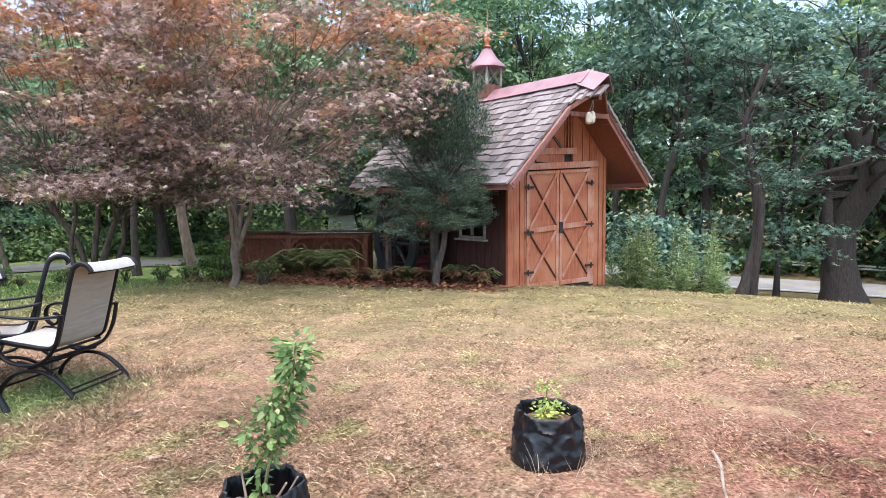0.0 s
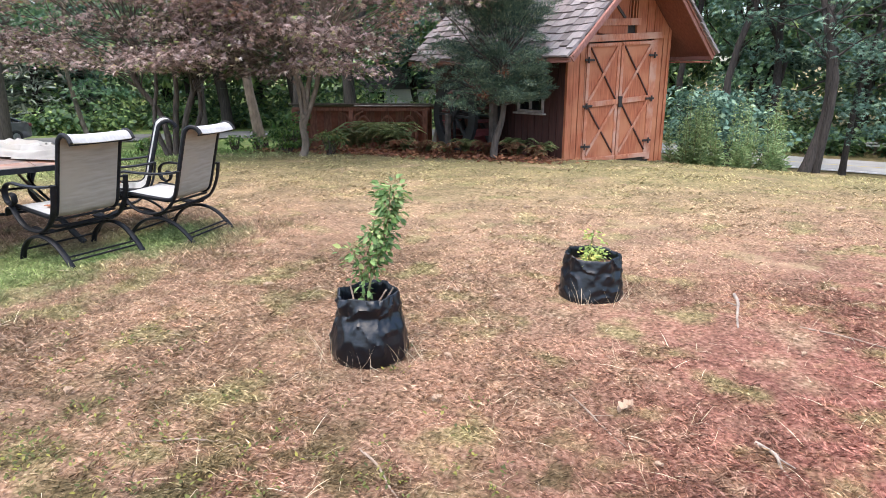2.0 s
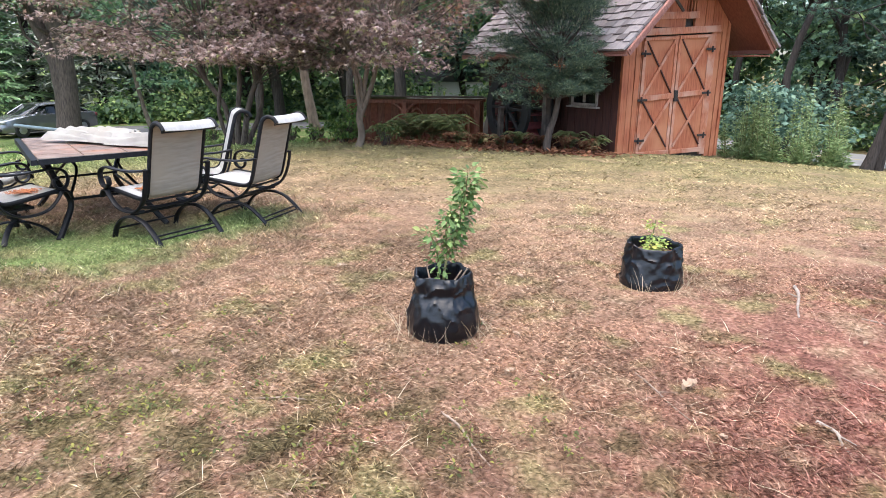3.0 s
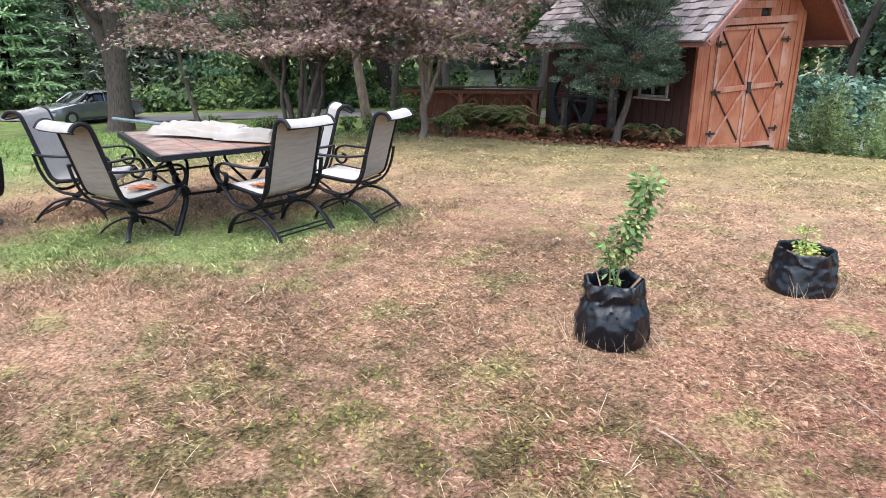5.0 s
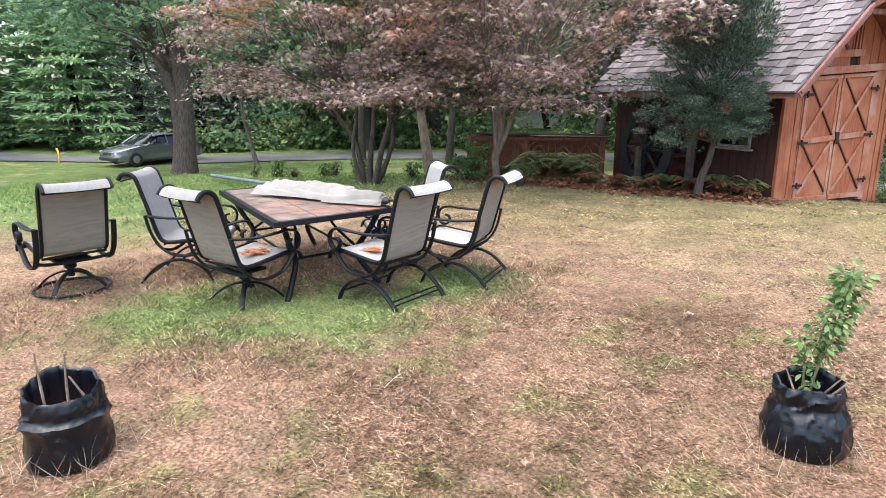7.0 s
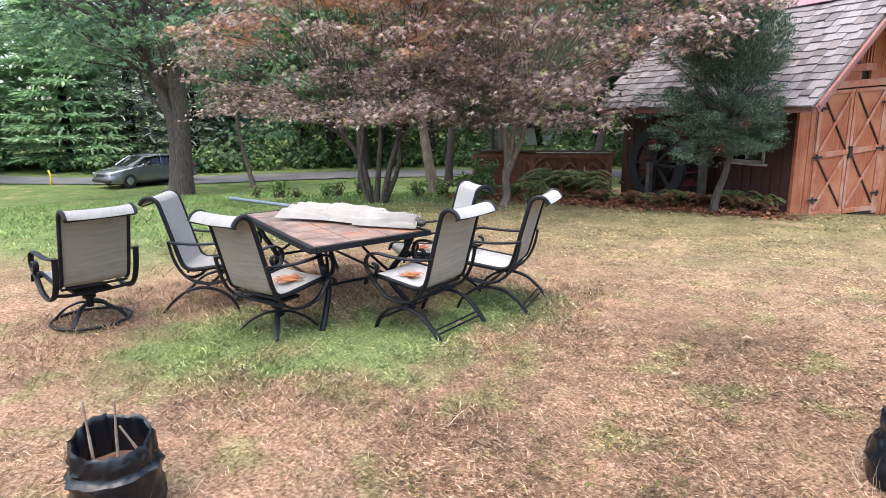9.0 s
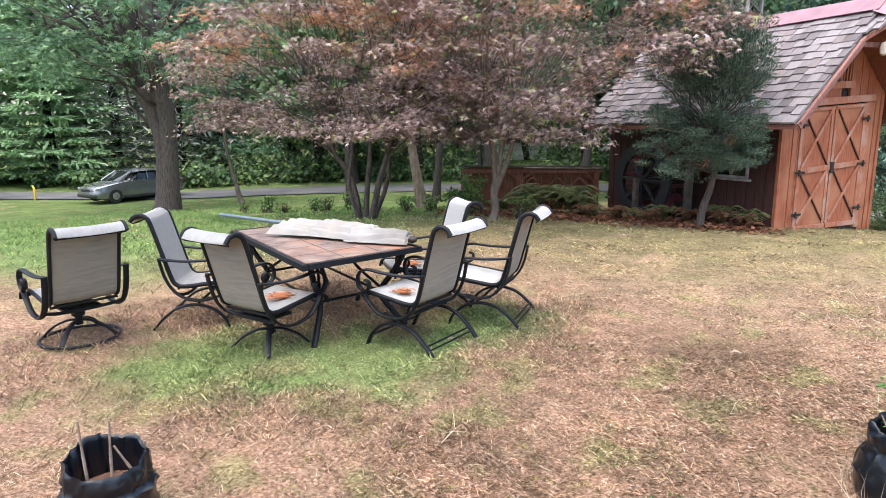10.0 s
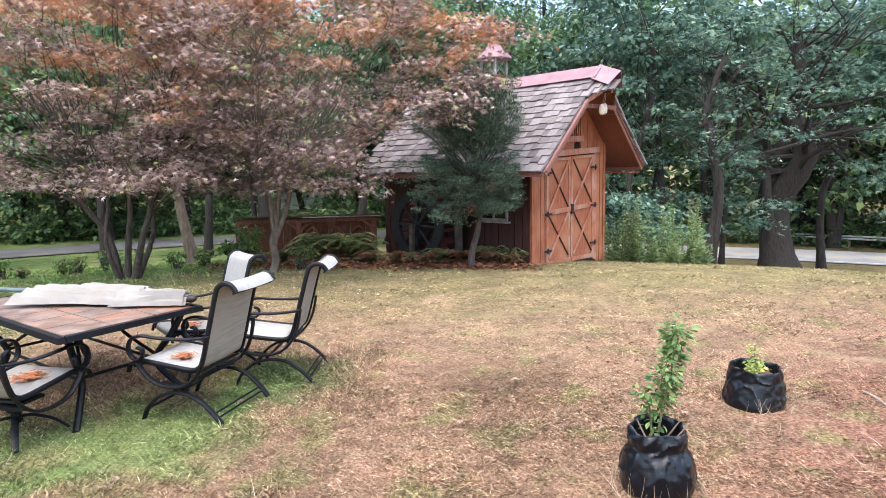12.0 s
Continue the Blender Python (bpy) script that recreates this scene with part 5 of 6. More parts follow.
for i, (px_, py_, r_) in enumerate(((0.9, 20.5, 0.12), (2.0, 23.5, 0.16), (3.4, 26.0, 0.14), (4.4, 24.5, 0.10), (-0.6, 24.0, 0.13), (8.6, 26.0, 0.15), (10.6, 24.0, 0.14), (-15.0, 20.5, 0.16), (-12.6, 21.5, 0.18), (-18.2, 19.0, 0.14), (-9.8, 22.5, 0.18), (-8.0, 21.5, 0.2))):
    broad_tree("woodland_tree", px_, py_, "thin dark trunk with a high sparse crown", M_barkdark, M_oak if px_ > -3 else M_green,
               [((0, 0), (0.15, 0.1, 7.5), r_)], ((0, 0, 8.0), (2.2, 2.0, 2.6), 5.0), 26, 0.8, 80, 0.24, KITE, 320 + i, 0.3, 0.2, 0.4, (), 14)


# ---- conifers ----
SPRAY = ([(0, 0, 0), (0.11, 0.30, 0.02), (0.10, 0.75, 0), (0, 1, -0.06), (-0.10, 0.75, 0), (-0.11, 0.30, 0.02)], [(0, 1, 2), (0, 2, 3), (0, 3, 4), (0, 4, 5)])
def conifer(name, x, y, h, r, m_leaf, label, seed, tiers, low, sag_, per=40):
    rng = random.Random(seed)
    t = empty(name, pose(x, y, ground_z(x, y)), label, "tree")
    bark = bmesh.new()
    tube(bark, [(0, 0, -0.2), (0, 0, h * 0.5), (0.05, 0, h)], [h * 0.022, h * 0.014, 0.02], 9)
    c, d, u, s = [], [], [], []
    for i in range(tiers):
        k = i / tiers
        z = low + (h - low) * k
        n = 9
        for j in range(n):
            a = 6.283 * (j + rng.random() * 0.8) / n + i
            R = r * (1 - k) ** 0.75 * rng.uniform(0.65, 1.1) + 0.25
            tip = Vector((R * math.cos(a), R * math.sin(a), z - sag_ * R + 0.06 * R))
            pts = spline([(0, 0, z), (R * 0.5 * math.cos(a), R * 0.5 * math.sin(a), z - sag_ * R * 0.35), tip], 4)
            tube(bark, pts, [0.03 * (1 - 0.8 * q / (len(pts) - 1)) for q in range(len(pts))], 4)
            for q in range(int(per * (0.4 + R / r))):
                tt = rng.uniform(0.2, 1.0)
                p = pts[min(int(tt * (len(pts) - 1)), len(pts) - 1)].lerp(tip, rng.random() * 0.3)
                side = rng.gauss(0, 0.23) * (0.4 + R * 0.35)
                p = p + Vector((-math.sin(a) * side, math.cos(a) * side, rng.gauss(0, 0.05) - 0.12 * abs(side)))
                c.append(p)
                d.append((math.cos(a) + rng.gauss(0, 0.5) - math.sin(a) * side, math.sin(a) + rng.gauss(0, 0.5) + math.cos(a) * side, rng.gauss(-0.1, 0.3)))
                u.append((rng.gauss(0, 0.5), rng.gauss(0, 0.5), 1))
                s.append(rng.uniform(0.35, 0.65))
    part("trunk", bark, M_barkdark, t)
    leaf_sheet("crown", c, d, u, s, m_leaf, t, SPRAY, "tiers of drooping needle sprays")
    return t


conifer("white_pine", -42.0, 20.3, 13.0, 4.6, M_pine, "light green white pine with layered branches", 51, 20, 0.8, 0.10, 130)
conifer("white_pine", -45.0, 15.5, 14.0, 4.8, M_pine, "light green white pine at the road's edge", 52, 20, 0.8, 0.10, 110)
conifer("spruce_tree", -37.5, 26.0, 13.0, 4.2, M_spruce, "grey-green spruce with thin dead lower branches", 53, 18, 0.7, 0.22, 40)
conifer("spruce_tree", -40.5, 23.6, 14.0, 4.6, M_spruce, "grey-green spruce behind the parked car", 54, 18, 0.7, 0.22, 36)


# ---- the woods beyond ----
def wood_proto(seed, h, r, m_leaf):
    rng = random.Random(seed)
    return broad_tree("woodland_tree", 0, 0, "tall leafy tree in the woods behind the lawn", M_barkdark, m_leaf,
                      [((0, 0), (0.2, 0.0, h * 0.45), h * 0.022), ((0, 0), (-0.4, 0.3, h * 0.7), h * 0.015)],
                      ((0, 0, h * 0.58), (r, r, h * 0.44), h * 0.12), 95, r * 0.30, 54, 0.42, KITE, seed, 0.4, 0.2, 0.5, (), 12)


protos = [wood_proto(61, 13, 4.2, M_far), wood_proto(62, 15, 4.6, M_green), wood_proto(63, 12, 4.4, M_far), wood_proto(64, 14, 4.0, M_oak)]
wrng = random.Random(71)
spots = []
for ring, (rad, step, jitter) in enumerate(((42, 5.6, 2.0), (49, 6.2, 2.4))):
    az = -42.0
    while az < 92:
        spots.append((az + wrng.uniform(-1, 1), rad + wrng.uniform(-jitter, jitter)))
        az += math.degrees(step / rad)
spots += [(40, 38), (14, 38), (-22, 38), (-30, 37)]
spots = [q for q in spots if not (22.0 < q[0] < 26.0 and q[1] < 46) and not (54 < q[0] < 76 and q[1] < 53)]
for i, (az, rad) in enumerate(spots):
    a = radians(90 + az)
    x, y = CX + rad * math.cos(a), CY + rad * math.sin(a)
    m = pose(x, y, ground_z(x, y), 0, 0, wrng.uniform(0, 360))
    k = i % 4
    if i < 4:
        protos[i].matrix_world = m
        protos[i]["group"] = "woodland trees"
    else:
        ob = copy_thing(protos[k], m)
        ob["group"] = "woodland trees"
        f = wrng.uniform(0.85, 1.25)
        ob.scale = (f, f, f * wrng.uniform(0.95, 1.2))


def thicket(name, spots_, per, size, m_leaf, seed, label, flat=0.7):
    nr = np.random.RandomState(seed)
    c, d, u, s = pads_leaves(nr, spots_, per, size, flat, 0.1)
    ob = leaf_sheet(name, c, d, u, s, m_leaf, None, KITE)
    return tagged(ob, label, "undergrowth", kind="stuff")


trng = random.Random(81)
under, deep = [], []
az = -44.0
while az < 94:
    for rad0, r in ((39.0, 1.3), (41.5, 1.8), (46, 2.6)):
        if 22.4 < az < 25.6 or (54 < az < 76 and rad0 > 40):
            continue
        if az > 58:
            rad0 = road_edge(az) + 6.5
        a, rad = radians(90 + az + trng.uniform(-1.5, 1.5)), rad0 + trng.uniform(-0.7, 0.7)
        x, y = CX + rad * math.cos(a), CY + rad * math.sin(a)
        rr = r * trng.uniform(0.7, 1.3)
        under.append(((x, y, ground_z(x, y) + rr * 0.55), rr * (0.6 if 54 < az < 76 else 1), 1))
    for h in ((2.5, 6.0, 10, 14) if az > 3 else (2.5, 6.0)):
        a, rad = radians(90 + az + trng.uniform(-1.5, 1.5)), 64 + trng.uniform(-3, 3)
        x, y = CX + rad * math.cos(a), CY + rad * math.sin(a)
        deep.append(((x, y, ground_z(x, y) + h), 3.4 * trng.uniform(0.7, 1.2), 1))
    az += 2.1
thicket("roadside_thicket", under, 260, 0.34, M_far, 82, "dense green undergrowth along the far side of the road")
thicket("far_woods", deep, 130, 0.95, M_far, 83, "dark leafy depth of the far woods")


# ---- shrubs, ferns and weeds ----
def shrub(name, x, y, r, h, m_leaf, n, size, seed, label, shape=OVAL):
    rng, nr = random.Random(seed), np.random.RandomState(seed)
    t = empty(name, pose(x, y, ground_z(x, y)), label, "shrub")
    bm = bmesh.new()
    pads = []
    for i in range(14):
        a, rr = rng.uniform(0, 6.283), r * rng.random() ** 0.5
        tip = Vector((rr * math.cos(a), rr * math.sin(a), h * rng.uniform(0.35, 1.0)))
        lp, lr = limb(rng, (tip.x * 0.15, tip.y * 0.15, -0.05), tip, 0.014, 0.004, 0.06, 6)
        tube(bm, lp, lr, 5)
        pads.append((tuple(tip), r * 0.38, 1))
    part("stem", bm, M_bark, t)
    c, d, u, s = pads_leaves(nr, pads, n / 14, size, 0.7, 0.1)
    leaf_sheet("foliage", c, d, u, s, m_leaf, t, shape)
    return t


def fern(name, x, y, n, length, m_leaf, seed, label):
    rng = random.Random(seed)
    t = empty(name, pose(x, y, ground_z(x, y)), label, "fern")
    c, d, u, s = [], [], [], []
    bm = bmesh.new()
    for i in range(n):
        a = rng.uniform(0, 6.283)
        L = length * rng.uniform(0.7, 1.15)
        out = Vector((math.cos(a), math.sin(a), 0))
        pts = spline([(0, 0, 0), out * L * 0.18 + Vector((0, 0, L * 0.55)), out * L * 0.48 + Vector((0, 0, L * 0.80)), out * L * 0.85 + Vector((0, 0, L * 0.62))], 8)
        tube(bm, pts[::2], 0.004, 3)
        sd = Vector((-out.y, out.x, 0))
        for k, p in enumerate(pts[4:]):
            q = (k + 4) / len(pts)
            w = L * 0.24 * math.sin(math.pi * min(1, 0.25 + 0.75 * q)) + 0.01
            dr = (pts[min(k + 5, len(pts) - 1)] - pts[k + 3]).normalized()
            for sg in (-1, 1):
                for h in (0, 0.5):
                    c.append(p + dr * h * L * 0.04)
                    d.append(sd * sg + dr * 0.35 + Vector((0, 0, -0.15)))
                    u.append((rng.gauss(0, 0.2), rng.gauss(0, 0.2), 1))
                    s.append(w)
    part("stalk", bm, M_stem, t)
    leaf_sheet("fronds", c, d, u, s, m_leaf, t, ([(0, 0, 0), (0.11, 0.35, 0), (0, 1, -0.05), (-0.11, 0.35, 0)], [(0, 1, 2, 3)]))
    return t


def weed(name, x, y, h, seed, label):
    rng = random.Random(seed)
    t = empty(name, pose(x, y, ground_z(x, y) - 0.02), label, "weed")
    c, d, u, s = [], [], [], []
    bm = bmesh.new()
    for i in range(4):
        fx, fy = rng.gauss(0, 0.09), rng.gauss(0, 0.09)
        H = h * rng.uniform(0.75, 1.05)
        top = Vector((fx + rng.gauss(0, 0.07), fy + rng.gauss(0, 0.07), H))
        pts = spline([(fx, fy, 0), Vector((fx, fy, 0)).lerp(top, 0.5) + Vector((rng.gauss(0, 0.02), rng.gauss(0, 0.02), 0)), top], 8)
        tube(bm, pts, [0.007 * (1 - 0.7 * k / 16) for k in range(17)], 5)
        for k in range(130):
            q = rng.random() ** 0.8
            p = pts[int(q * 16)]
            a = rng.uniform(0, 6.283)
            w = 0.17 * (1 - q) ** 0.6 + 0.025
            o = Vector((math.cos(a), math.sin(a), rng.uniform(0.2, 0.9)))
            c.append(p + o * rng.random() * w * 0.5)
            d.append(o)
            u.append((rng.gauss(0, 0.3), rng.gauss(0, 0.3), 1))
            s.append(rng.uniform(0.6, 1.1) * (0.13 * (1 - q) + 0.05))
    part("stalk", bm, M_stem, t)
    leaf_sheet("leaves", c, d, u, s, M_weed, t, ([(0, 0, 0), (0.16, 0.4, 0.03), (0, 1, -0.1), (-0.16, 0.4, 0.03)], [(0, 1, 2), (0, 2, 3)]))
    return t


M_weed = island("pale green weed leaves", [(0.0, (0.11, 0.19, 0.08)), (0.5, (0.21, 0.31, 0.135)), (1.0, (0.42, 0.50, 0.24))], 0.6, 0.3)
prng = random.Random(91)


def by_shed(u, v):
    p = SHED @ Vector((u, v, 0))
    return p.x, p.y


for i, (u, v, h) in enumerate(((3.25, 0.3, 0.9), (3.45, -0.1, 1.25), (3.7, 0.7, 1.45), (3.9, 0.1, 1.0), (4.1, 1.0, 1.2), (4.3, 0.3, 0.95), (4.5, 1.3, 1.15), (4.75, 0.6, 1.35), (5.0, 1.4, 1.0), (5.2, 0.8, 1.3), (5.5, 1.5, 0.9), (3.6, 1.6, 1.3), (4.4, 2.2, 1.4), (5.8, 1.2, 0.8), (3.15, 1.2, 1.1), (6.1, 1.9, 0.8), (3.3, -0.35, 0.5), (3.8, -0.45, 0.45), (4.4, -0.3, 0.5), (5.0, 0.0, 0.5))):
    k = prng.random()
    x, y = -0.75 + 2.5 * k + prng.gauss(0, 0.12), 14.55 + 0.75 * k + prng.gauss(0, 0.35) + 0.3 * (h < 0.6) * -1
    weed("tall_weed", x, y, h * 1.25, 100 + i, "tall pale green weeds beside the shed")
for i, (x, y, r, h) in enumerate(((1.0, 17.6, 1.0, 1.7), (0.0, 18.2, 1.2, 2.0), (10.5, 19.5, 1.4, 1.9), (12.6, 19.0, 1.4, 1.8))):
    shrub("shrub", x, y, r, h, M_oak, 1500, 0.17, 130 + i, "dark green leafy shrub under the trees", KITE)
# around the sluice and the wheel
fp = ((-8.9, 12.4, 0.45), (-8.2, 12.2, 0.5), (-7.75, 12.5, 0.7), (-7.4, 12.3, 0.8), (-7.0, 12.55, 0.85), (-6.6, 12.3, 0.8), (-6.2, 12.2, 0.7), (-5.9, 11.7, 0.4), (-5.3, 11.5, 0.35), (-4.85, 11.45, 0.35), (-4.4, 11.35, 0.5), (-6.8, 13.0, 0.9), (-7.6, 13.0, 0.9), (-3.35, 11.55, 0.55), (-3.0, 11.8, 0.45), (-2.85, 11.45, 0.4), (-9.3, 12.3, 0.6))
for i, (x, y, L) in enumerate(fp):
    fern("fern", x, y, 15, L * 0.85, M_fern, 150 + i, "arching green fern by the timber sluice")
for i, (x, y, L) in enumerate(((-3.9, 11.2, 0.38), (-3.35, 11.15, 0.36), (-2.95, 11.2, 0.34), (-4.6, 11.0, 0.34), (-5.3, 11.2, 0.36), (-6.0, 11.4, 0.34), (-2.75, 10.95, 0.22))):
    fern("dead_fern", x, y, 18, L, M_rustfern, 180 + i, "dead rusty fern fronds under the yew")
shrub("shrub", -8.6, 11.2, 0.30, 0.55, M_shrub, 420, 0.085, 201, "small fresh green shrub at the maple's foot")
shrub("shrub", -9.15, 12.0, 0.45, 0.85, M_shrub, 700, 0.10, 202, "fresh green shrub beside the sluice")
shrub("shrub", -7.15, 10.6, 0.28, 0.45, M_fern, 420, 0.09, 203, "low yellowing plant at the maple's foot")
for i in range(16):
    x, y = -15.5 + i * 0.42 + prng.uniform(-0.2, 0.2), 10.9 + 0.12 * i + prng.uniform(-0.5, 0.5)
    shrub("bedding_plant", x, y, 0.16, 0.35 + 0.25 * prng.random(), M_shrub if i % 3 else M_fern, 90, 0.10, 210 + i, "small plant in the bed under the maples")
# leaf litter under the yew and along the sluice
nr = np.random.RandomState(9)
c, d, u, s = [], [], [], []
for i in range(5200):
    k = nr.rand()
    x = -9.6 + 7.0 * k + nr.normal() * 0.25
    y = 12.1 - 1.15 * k + nr.normal() * 0.42
    if (x + 2.5) * 0.829 - (y - 11.75) * 0.559 > -0.05 and y > 11.6:
        continue
    c.append((x, y, ground_z(x, y) + 0.012 + 0.05 * nr.rand()))
    d.append((nr.normal(), nr.normal(), nr.normal() * 0.25))
    u.append((nr.normal() * 0.3, nr.normal() * 0.3, 1))
    s.append(nr.uniform(0.05, 0.13))
tagged(leaf_sheet("leaf_litter", c, d, u, s, M_rustfern, None, KITE), "rusty fallen leaves along the bed", "litter", kind="stuff")


# ---- parked car on the road's near edge ----
M_carpaint, cn, cl_, cb = mat("dark grey metallic car paint", 0.25, 0.6)
cl_.new(ramp(cn, cl_, tex(cn, cl_, 3, 3), [(0.3, (0.22, 0.225, 0.235)), (0.7, (0.27, 0.275, 0.285))]), cb.inputs["Base Color"])
cb.inputs["Coat Weight"].default_value = 0.6
M_carglass, cn, cl_, cb = mat("car window glass", 0.05)
cb.inputs["Base Color"].default_value = (0.012, 0.014, 0.016, 1)
M_tyre = simple("black tyre rubber", (0.012, 0.012, 0.012), (0.03, 0.03, 0.03), 30, 0.85)
M_alloy = simple("grey alloy", (0.35, 0.35, 0.36), (0.5, 0.5, 0.52), 12, 0.35, 0.8, (1, 1, 1), 0.05)
M_lamp = simple("clear headlamp lens", (0.30, 0.30, 0.31), (0.42, 0.42, 0.43), 20, 0.15, 0.3)
M_plastic = simple("black bumper plastic", (0.015, 0.015, 0.016), (0.035, 0.035, 0.036), 20, 0.6)


def loft(sections, closed=True):
    """A skin through rings of equal length."""
    bm = bmesh.new()
    rings = [[bm.verts.new(p) for p in s] for s in sections]
    n = len(rings[0])
    for a, b in zip(rings, rings[1:]):
        for k in range(n):
            bm.faces.new((a[k], a[(k + 1) % n], b[(k + 1) % n], b[k]))
    bm.faces.new(rings[0][::-1])
    bm.faces.new(rings[-1])
    bmesh.ops.recalc_face_normals(bm, faces=bm.faces[:])
    return bm


def car(m, label):
    c = empty("parked_car", m, label, "car")

    def ring(x, w, z0, z1, tuck=0.06):
        return [(x, -w + tuck, z0), (x, -w, z0 + 0.12), (x, -w, (z0 + z1) / 2), (x, -w + 0.05, z1 - 0.05), (x, -w + 0.16, z1), (x, w - 0.16, z1), (x, w - 0.05, z1 - 0.05), (x, w, (z0 + z1) / 2), (x, w, z0 + 0.12), (x, w - tuck, z0)]
    secs = [(2.30, 0.62, 0.30, 0.60), (2.22, 0.76, 0.24, 0.70), (2.0, 0.85, 0.22, 0.78), (1.6, 0.88, 0.22, 0.86), (1.1, 0.89, 0.22, 0.95), (0.7, 0.89, 0.22, 0.98), (-0.6, 0.89, 0.22, 0.99), (-1.4, 0.88, 0.22, 1.01), (-1.9, 0.85, 0.24, 1.0), (-2.2, 0.78, 0.28, 0.94), (-2.3, 0.66, 0.36, 0.80)]
    part("body", loft([ring(*s) for s in secs]), M_carpaint, c, "dark grey metallic body")

    def cab(x, w, z0, z1):
        return [(x, -w, z0), (x, -w * 0.80, z1 - 0.05), (x, -w * 0.68, z1), (x, w * 0.68, z1), (x, w * 0.80, z1 - 0.05), (x, w, z0)]
    part("greenhouse", loft([cab(1.12, 0.74, 0.90, 0.96), cab(0.45, 0.78, 0.93, 1.36), cab(0.1, 0.79, 0.93, 1.42), cab(-0.7, 0.79, 0.93, 1.42), cab(-1.1, 0.78, 0.93, 1.33), cab(-1.78, 0.74, 0.95, 1.02)]), M_carglass, c, "dark reflecting car windows")
    part("roof_panel", loft([cab(0.42, 0.80, 1.32, 1.375), cab(0.1, 0.81, 1.37, 1.435), cab(-0.7, 0.81, 1.37, 1.435), cab(-1.05, 0.80, 1.31, 1.36)]), M_carpaint, c)
    for s in (-1, 1):
        for a, b in (((1.12, 0.73, 0.96), (0.42, 0.66, 1.36)), ((-0.28, 0.80, 0.95), (-0.30, 0.66, 1.40)), ((-1.12, 0.79, 0.95), (-1.0, 0.66, 1.36)), ((-1.80, 0.72, 0.99), (-1.05, 0.64, 1.36))):
            part("pillar", beamed((a[0], s * a[1], a[2]), (b[0], s * b[1], b[2]), 0.05, 0.07, (0, s, 0.3)), M_carpaint, c)
        part("headlight", boxed((2.10, s * 0.66, 0.66), (0.22, 0.30, 0.13), pose(0, 0, 0, 0, 0, -s * 28), 0.03), M_lamp, c, "clear headlamp")
        part("tail_light", boxed((-2.18, s * 0.66, 0.82), (0.14, 0.28, 0.16), None, 0.03), M_paddle, c)
        part("door_mirror", boxed((0.75, s * 0.97, 1.0), (0.12, 0.18, 0.12), None, 0.03), M_carpaint, c)
        part("door_seam", boxed((-0.28, s * 0.888, 0.60), (0.012, 0.012, 0.62)), M_plastic, c)
        part("side_skirt", boxed((-0.1, s * 0.87, 0.25), (2.3, 0.06, 0.10), None, 0.02), M_plastic, c)
        part("door_handle", boxed((-0.05, s * 0.905, 0.80), (0.16, 0.03, 0.03), None, 0.008), M_carpaint, c)
        for x in (1.42, -1.38):
            bm = lathe([(0.20, -0.10), (0.30, -0.10), (0.315, -0.06), (0.315, 0.06), (0.30, 0.10), (0.20, 0.10)], 24)
            bmesh.ops.rotate(bm, verts=bm.verts[:], cent=(0, 0, 0), matrix=Matrix.Rotation(radians(90), 3, "X"))
            bmesh.ops.translate(bm, verts=bm.verts[:], vec=(x, s * 0.82, 0.315))
            wheel_ob = part("tyre", bm, M_tyre, c)
            bm = lathe([(0.20, -0.02), (0.205, 0.02), (0.12, 0.05), (0.05, 0.04), (0.02, 0.05)], 10)
            bmesh.ops.rotate(bm, verts=bm.verts[:], cent=(0, 0, 0), matrix=Matrix.Rotation(radians(-90 * s), 3, "X"))
            bmesh.ops.translate(bm, verts=bm.verts[:], vec=(x, s * 0.89, 0.315))
            part("rim", bm, M_alloy, wheel_ob, "grey alloy rim")
    part("grille", boxed((2.29, 0, 0.60), (0.05, 0.70, 0.13), None, 0.02), M_plastic, c)
    part("bumper", boxed((2.22, 0, 0.36), (0.20, 1.5, 0.16), None, 0.04), M_plastic, c)
    return c


CARP = Vector((-30.2, 17.5, 0))
CARP.z = ground_z(CARP.x, CARP.y) + 0.03
car(Matrix.Translation(CARP) @ pose(0, 0, 0, 0, 0, 268), "dark grey metallic sedan parked at the road's edge")

# ---- white house added for a bright patch between the trees ----
M_white = simple("white painted siding", (0.70, 0.70, 0.70), (0.80, 0.80, 0.80), 4, 0.7, 0, (0.3, 0.3, 12), 0.3)
M_redroof = simple("dark roofing", (0.03, 0.03, 0.03), (0.07, 0.065, 0.06), 10, 0.8)
hp = Vector((-22.0, 46.0, 0))
# sunk below the ground's level to fit the camera's view
hp.z = ground_z(hp.x, hp.y) - 0.9
house = empty("white_house", Matrix.Translation(hp) @ pose(0, 0, 0, 0, 0, 25), "white house standing in for a bright patch behind trees", "house")
part("wall", boxed((0, 3, 0.9), (8, 6, 2.8)), M_white, house)
bm = bmesh.new()
pr = [(-4.8, -0.4, 2.25), (4.8, -0.4, 2.25), (4.8, 6.4, 2.25), (-4.8, 6.4, 2.25), (-4.8, 3, 4.0), (4.8, 3, 4.0)]
pv = [bm.verts.new(p) for p in pr]
for f in ((0, 1, 5, 4), (2, 3, 4, 5), (0, 4, 3), (1, 2, 5), (3, 2, 1, 0)):
    bm.faces.new([pv[i] for i in f])
bmesh.ops.recalc_face_normals(bm, faces=bm.faces[:])
part("roof", bm, M_redroof, house)
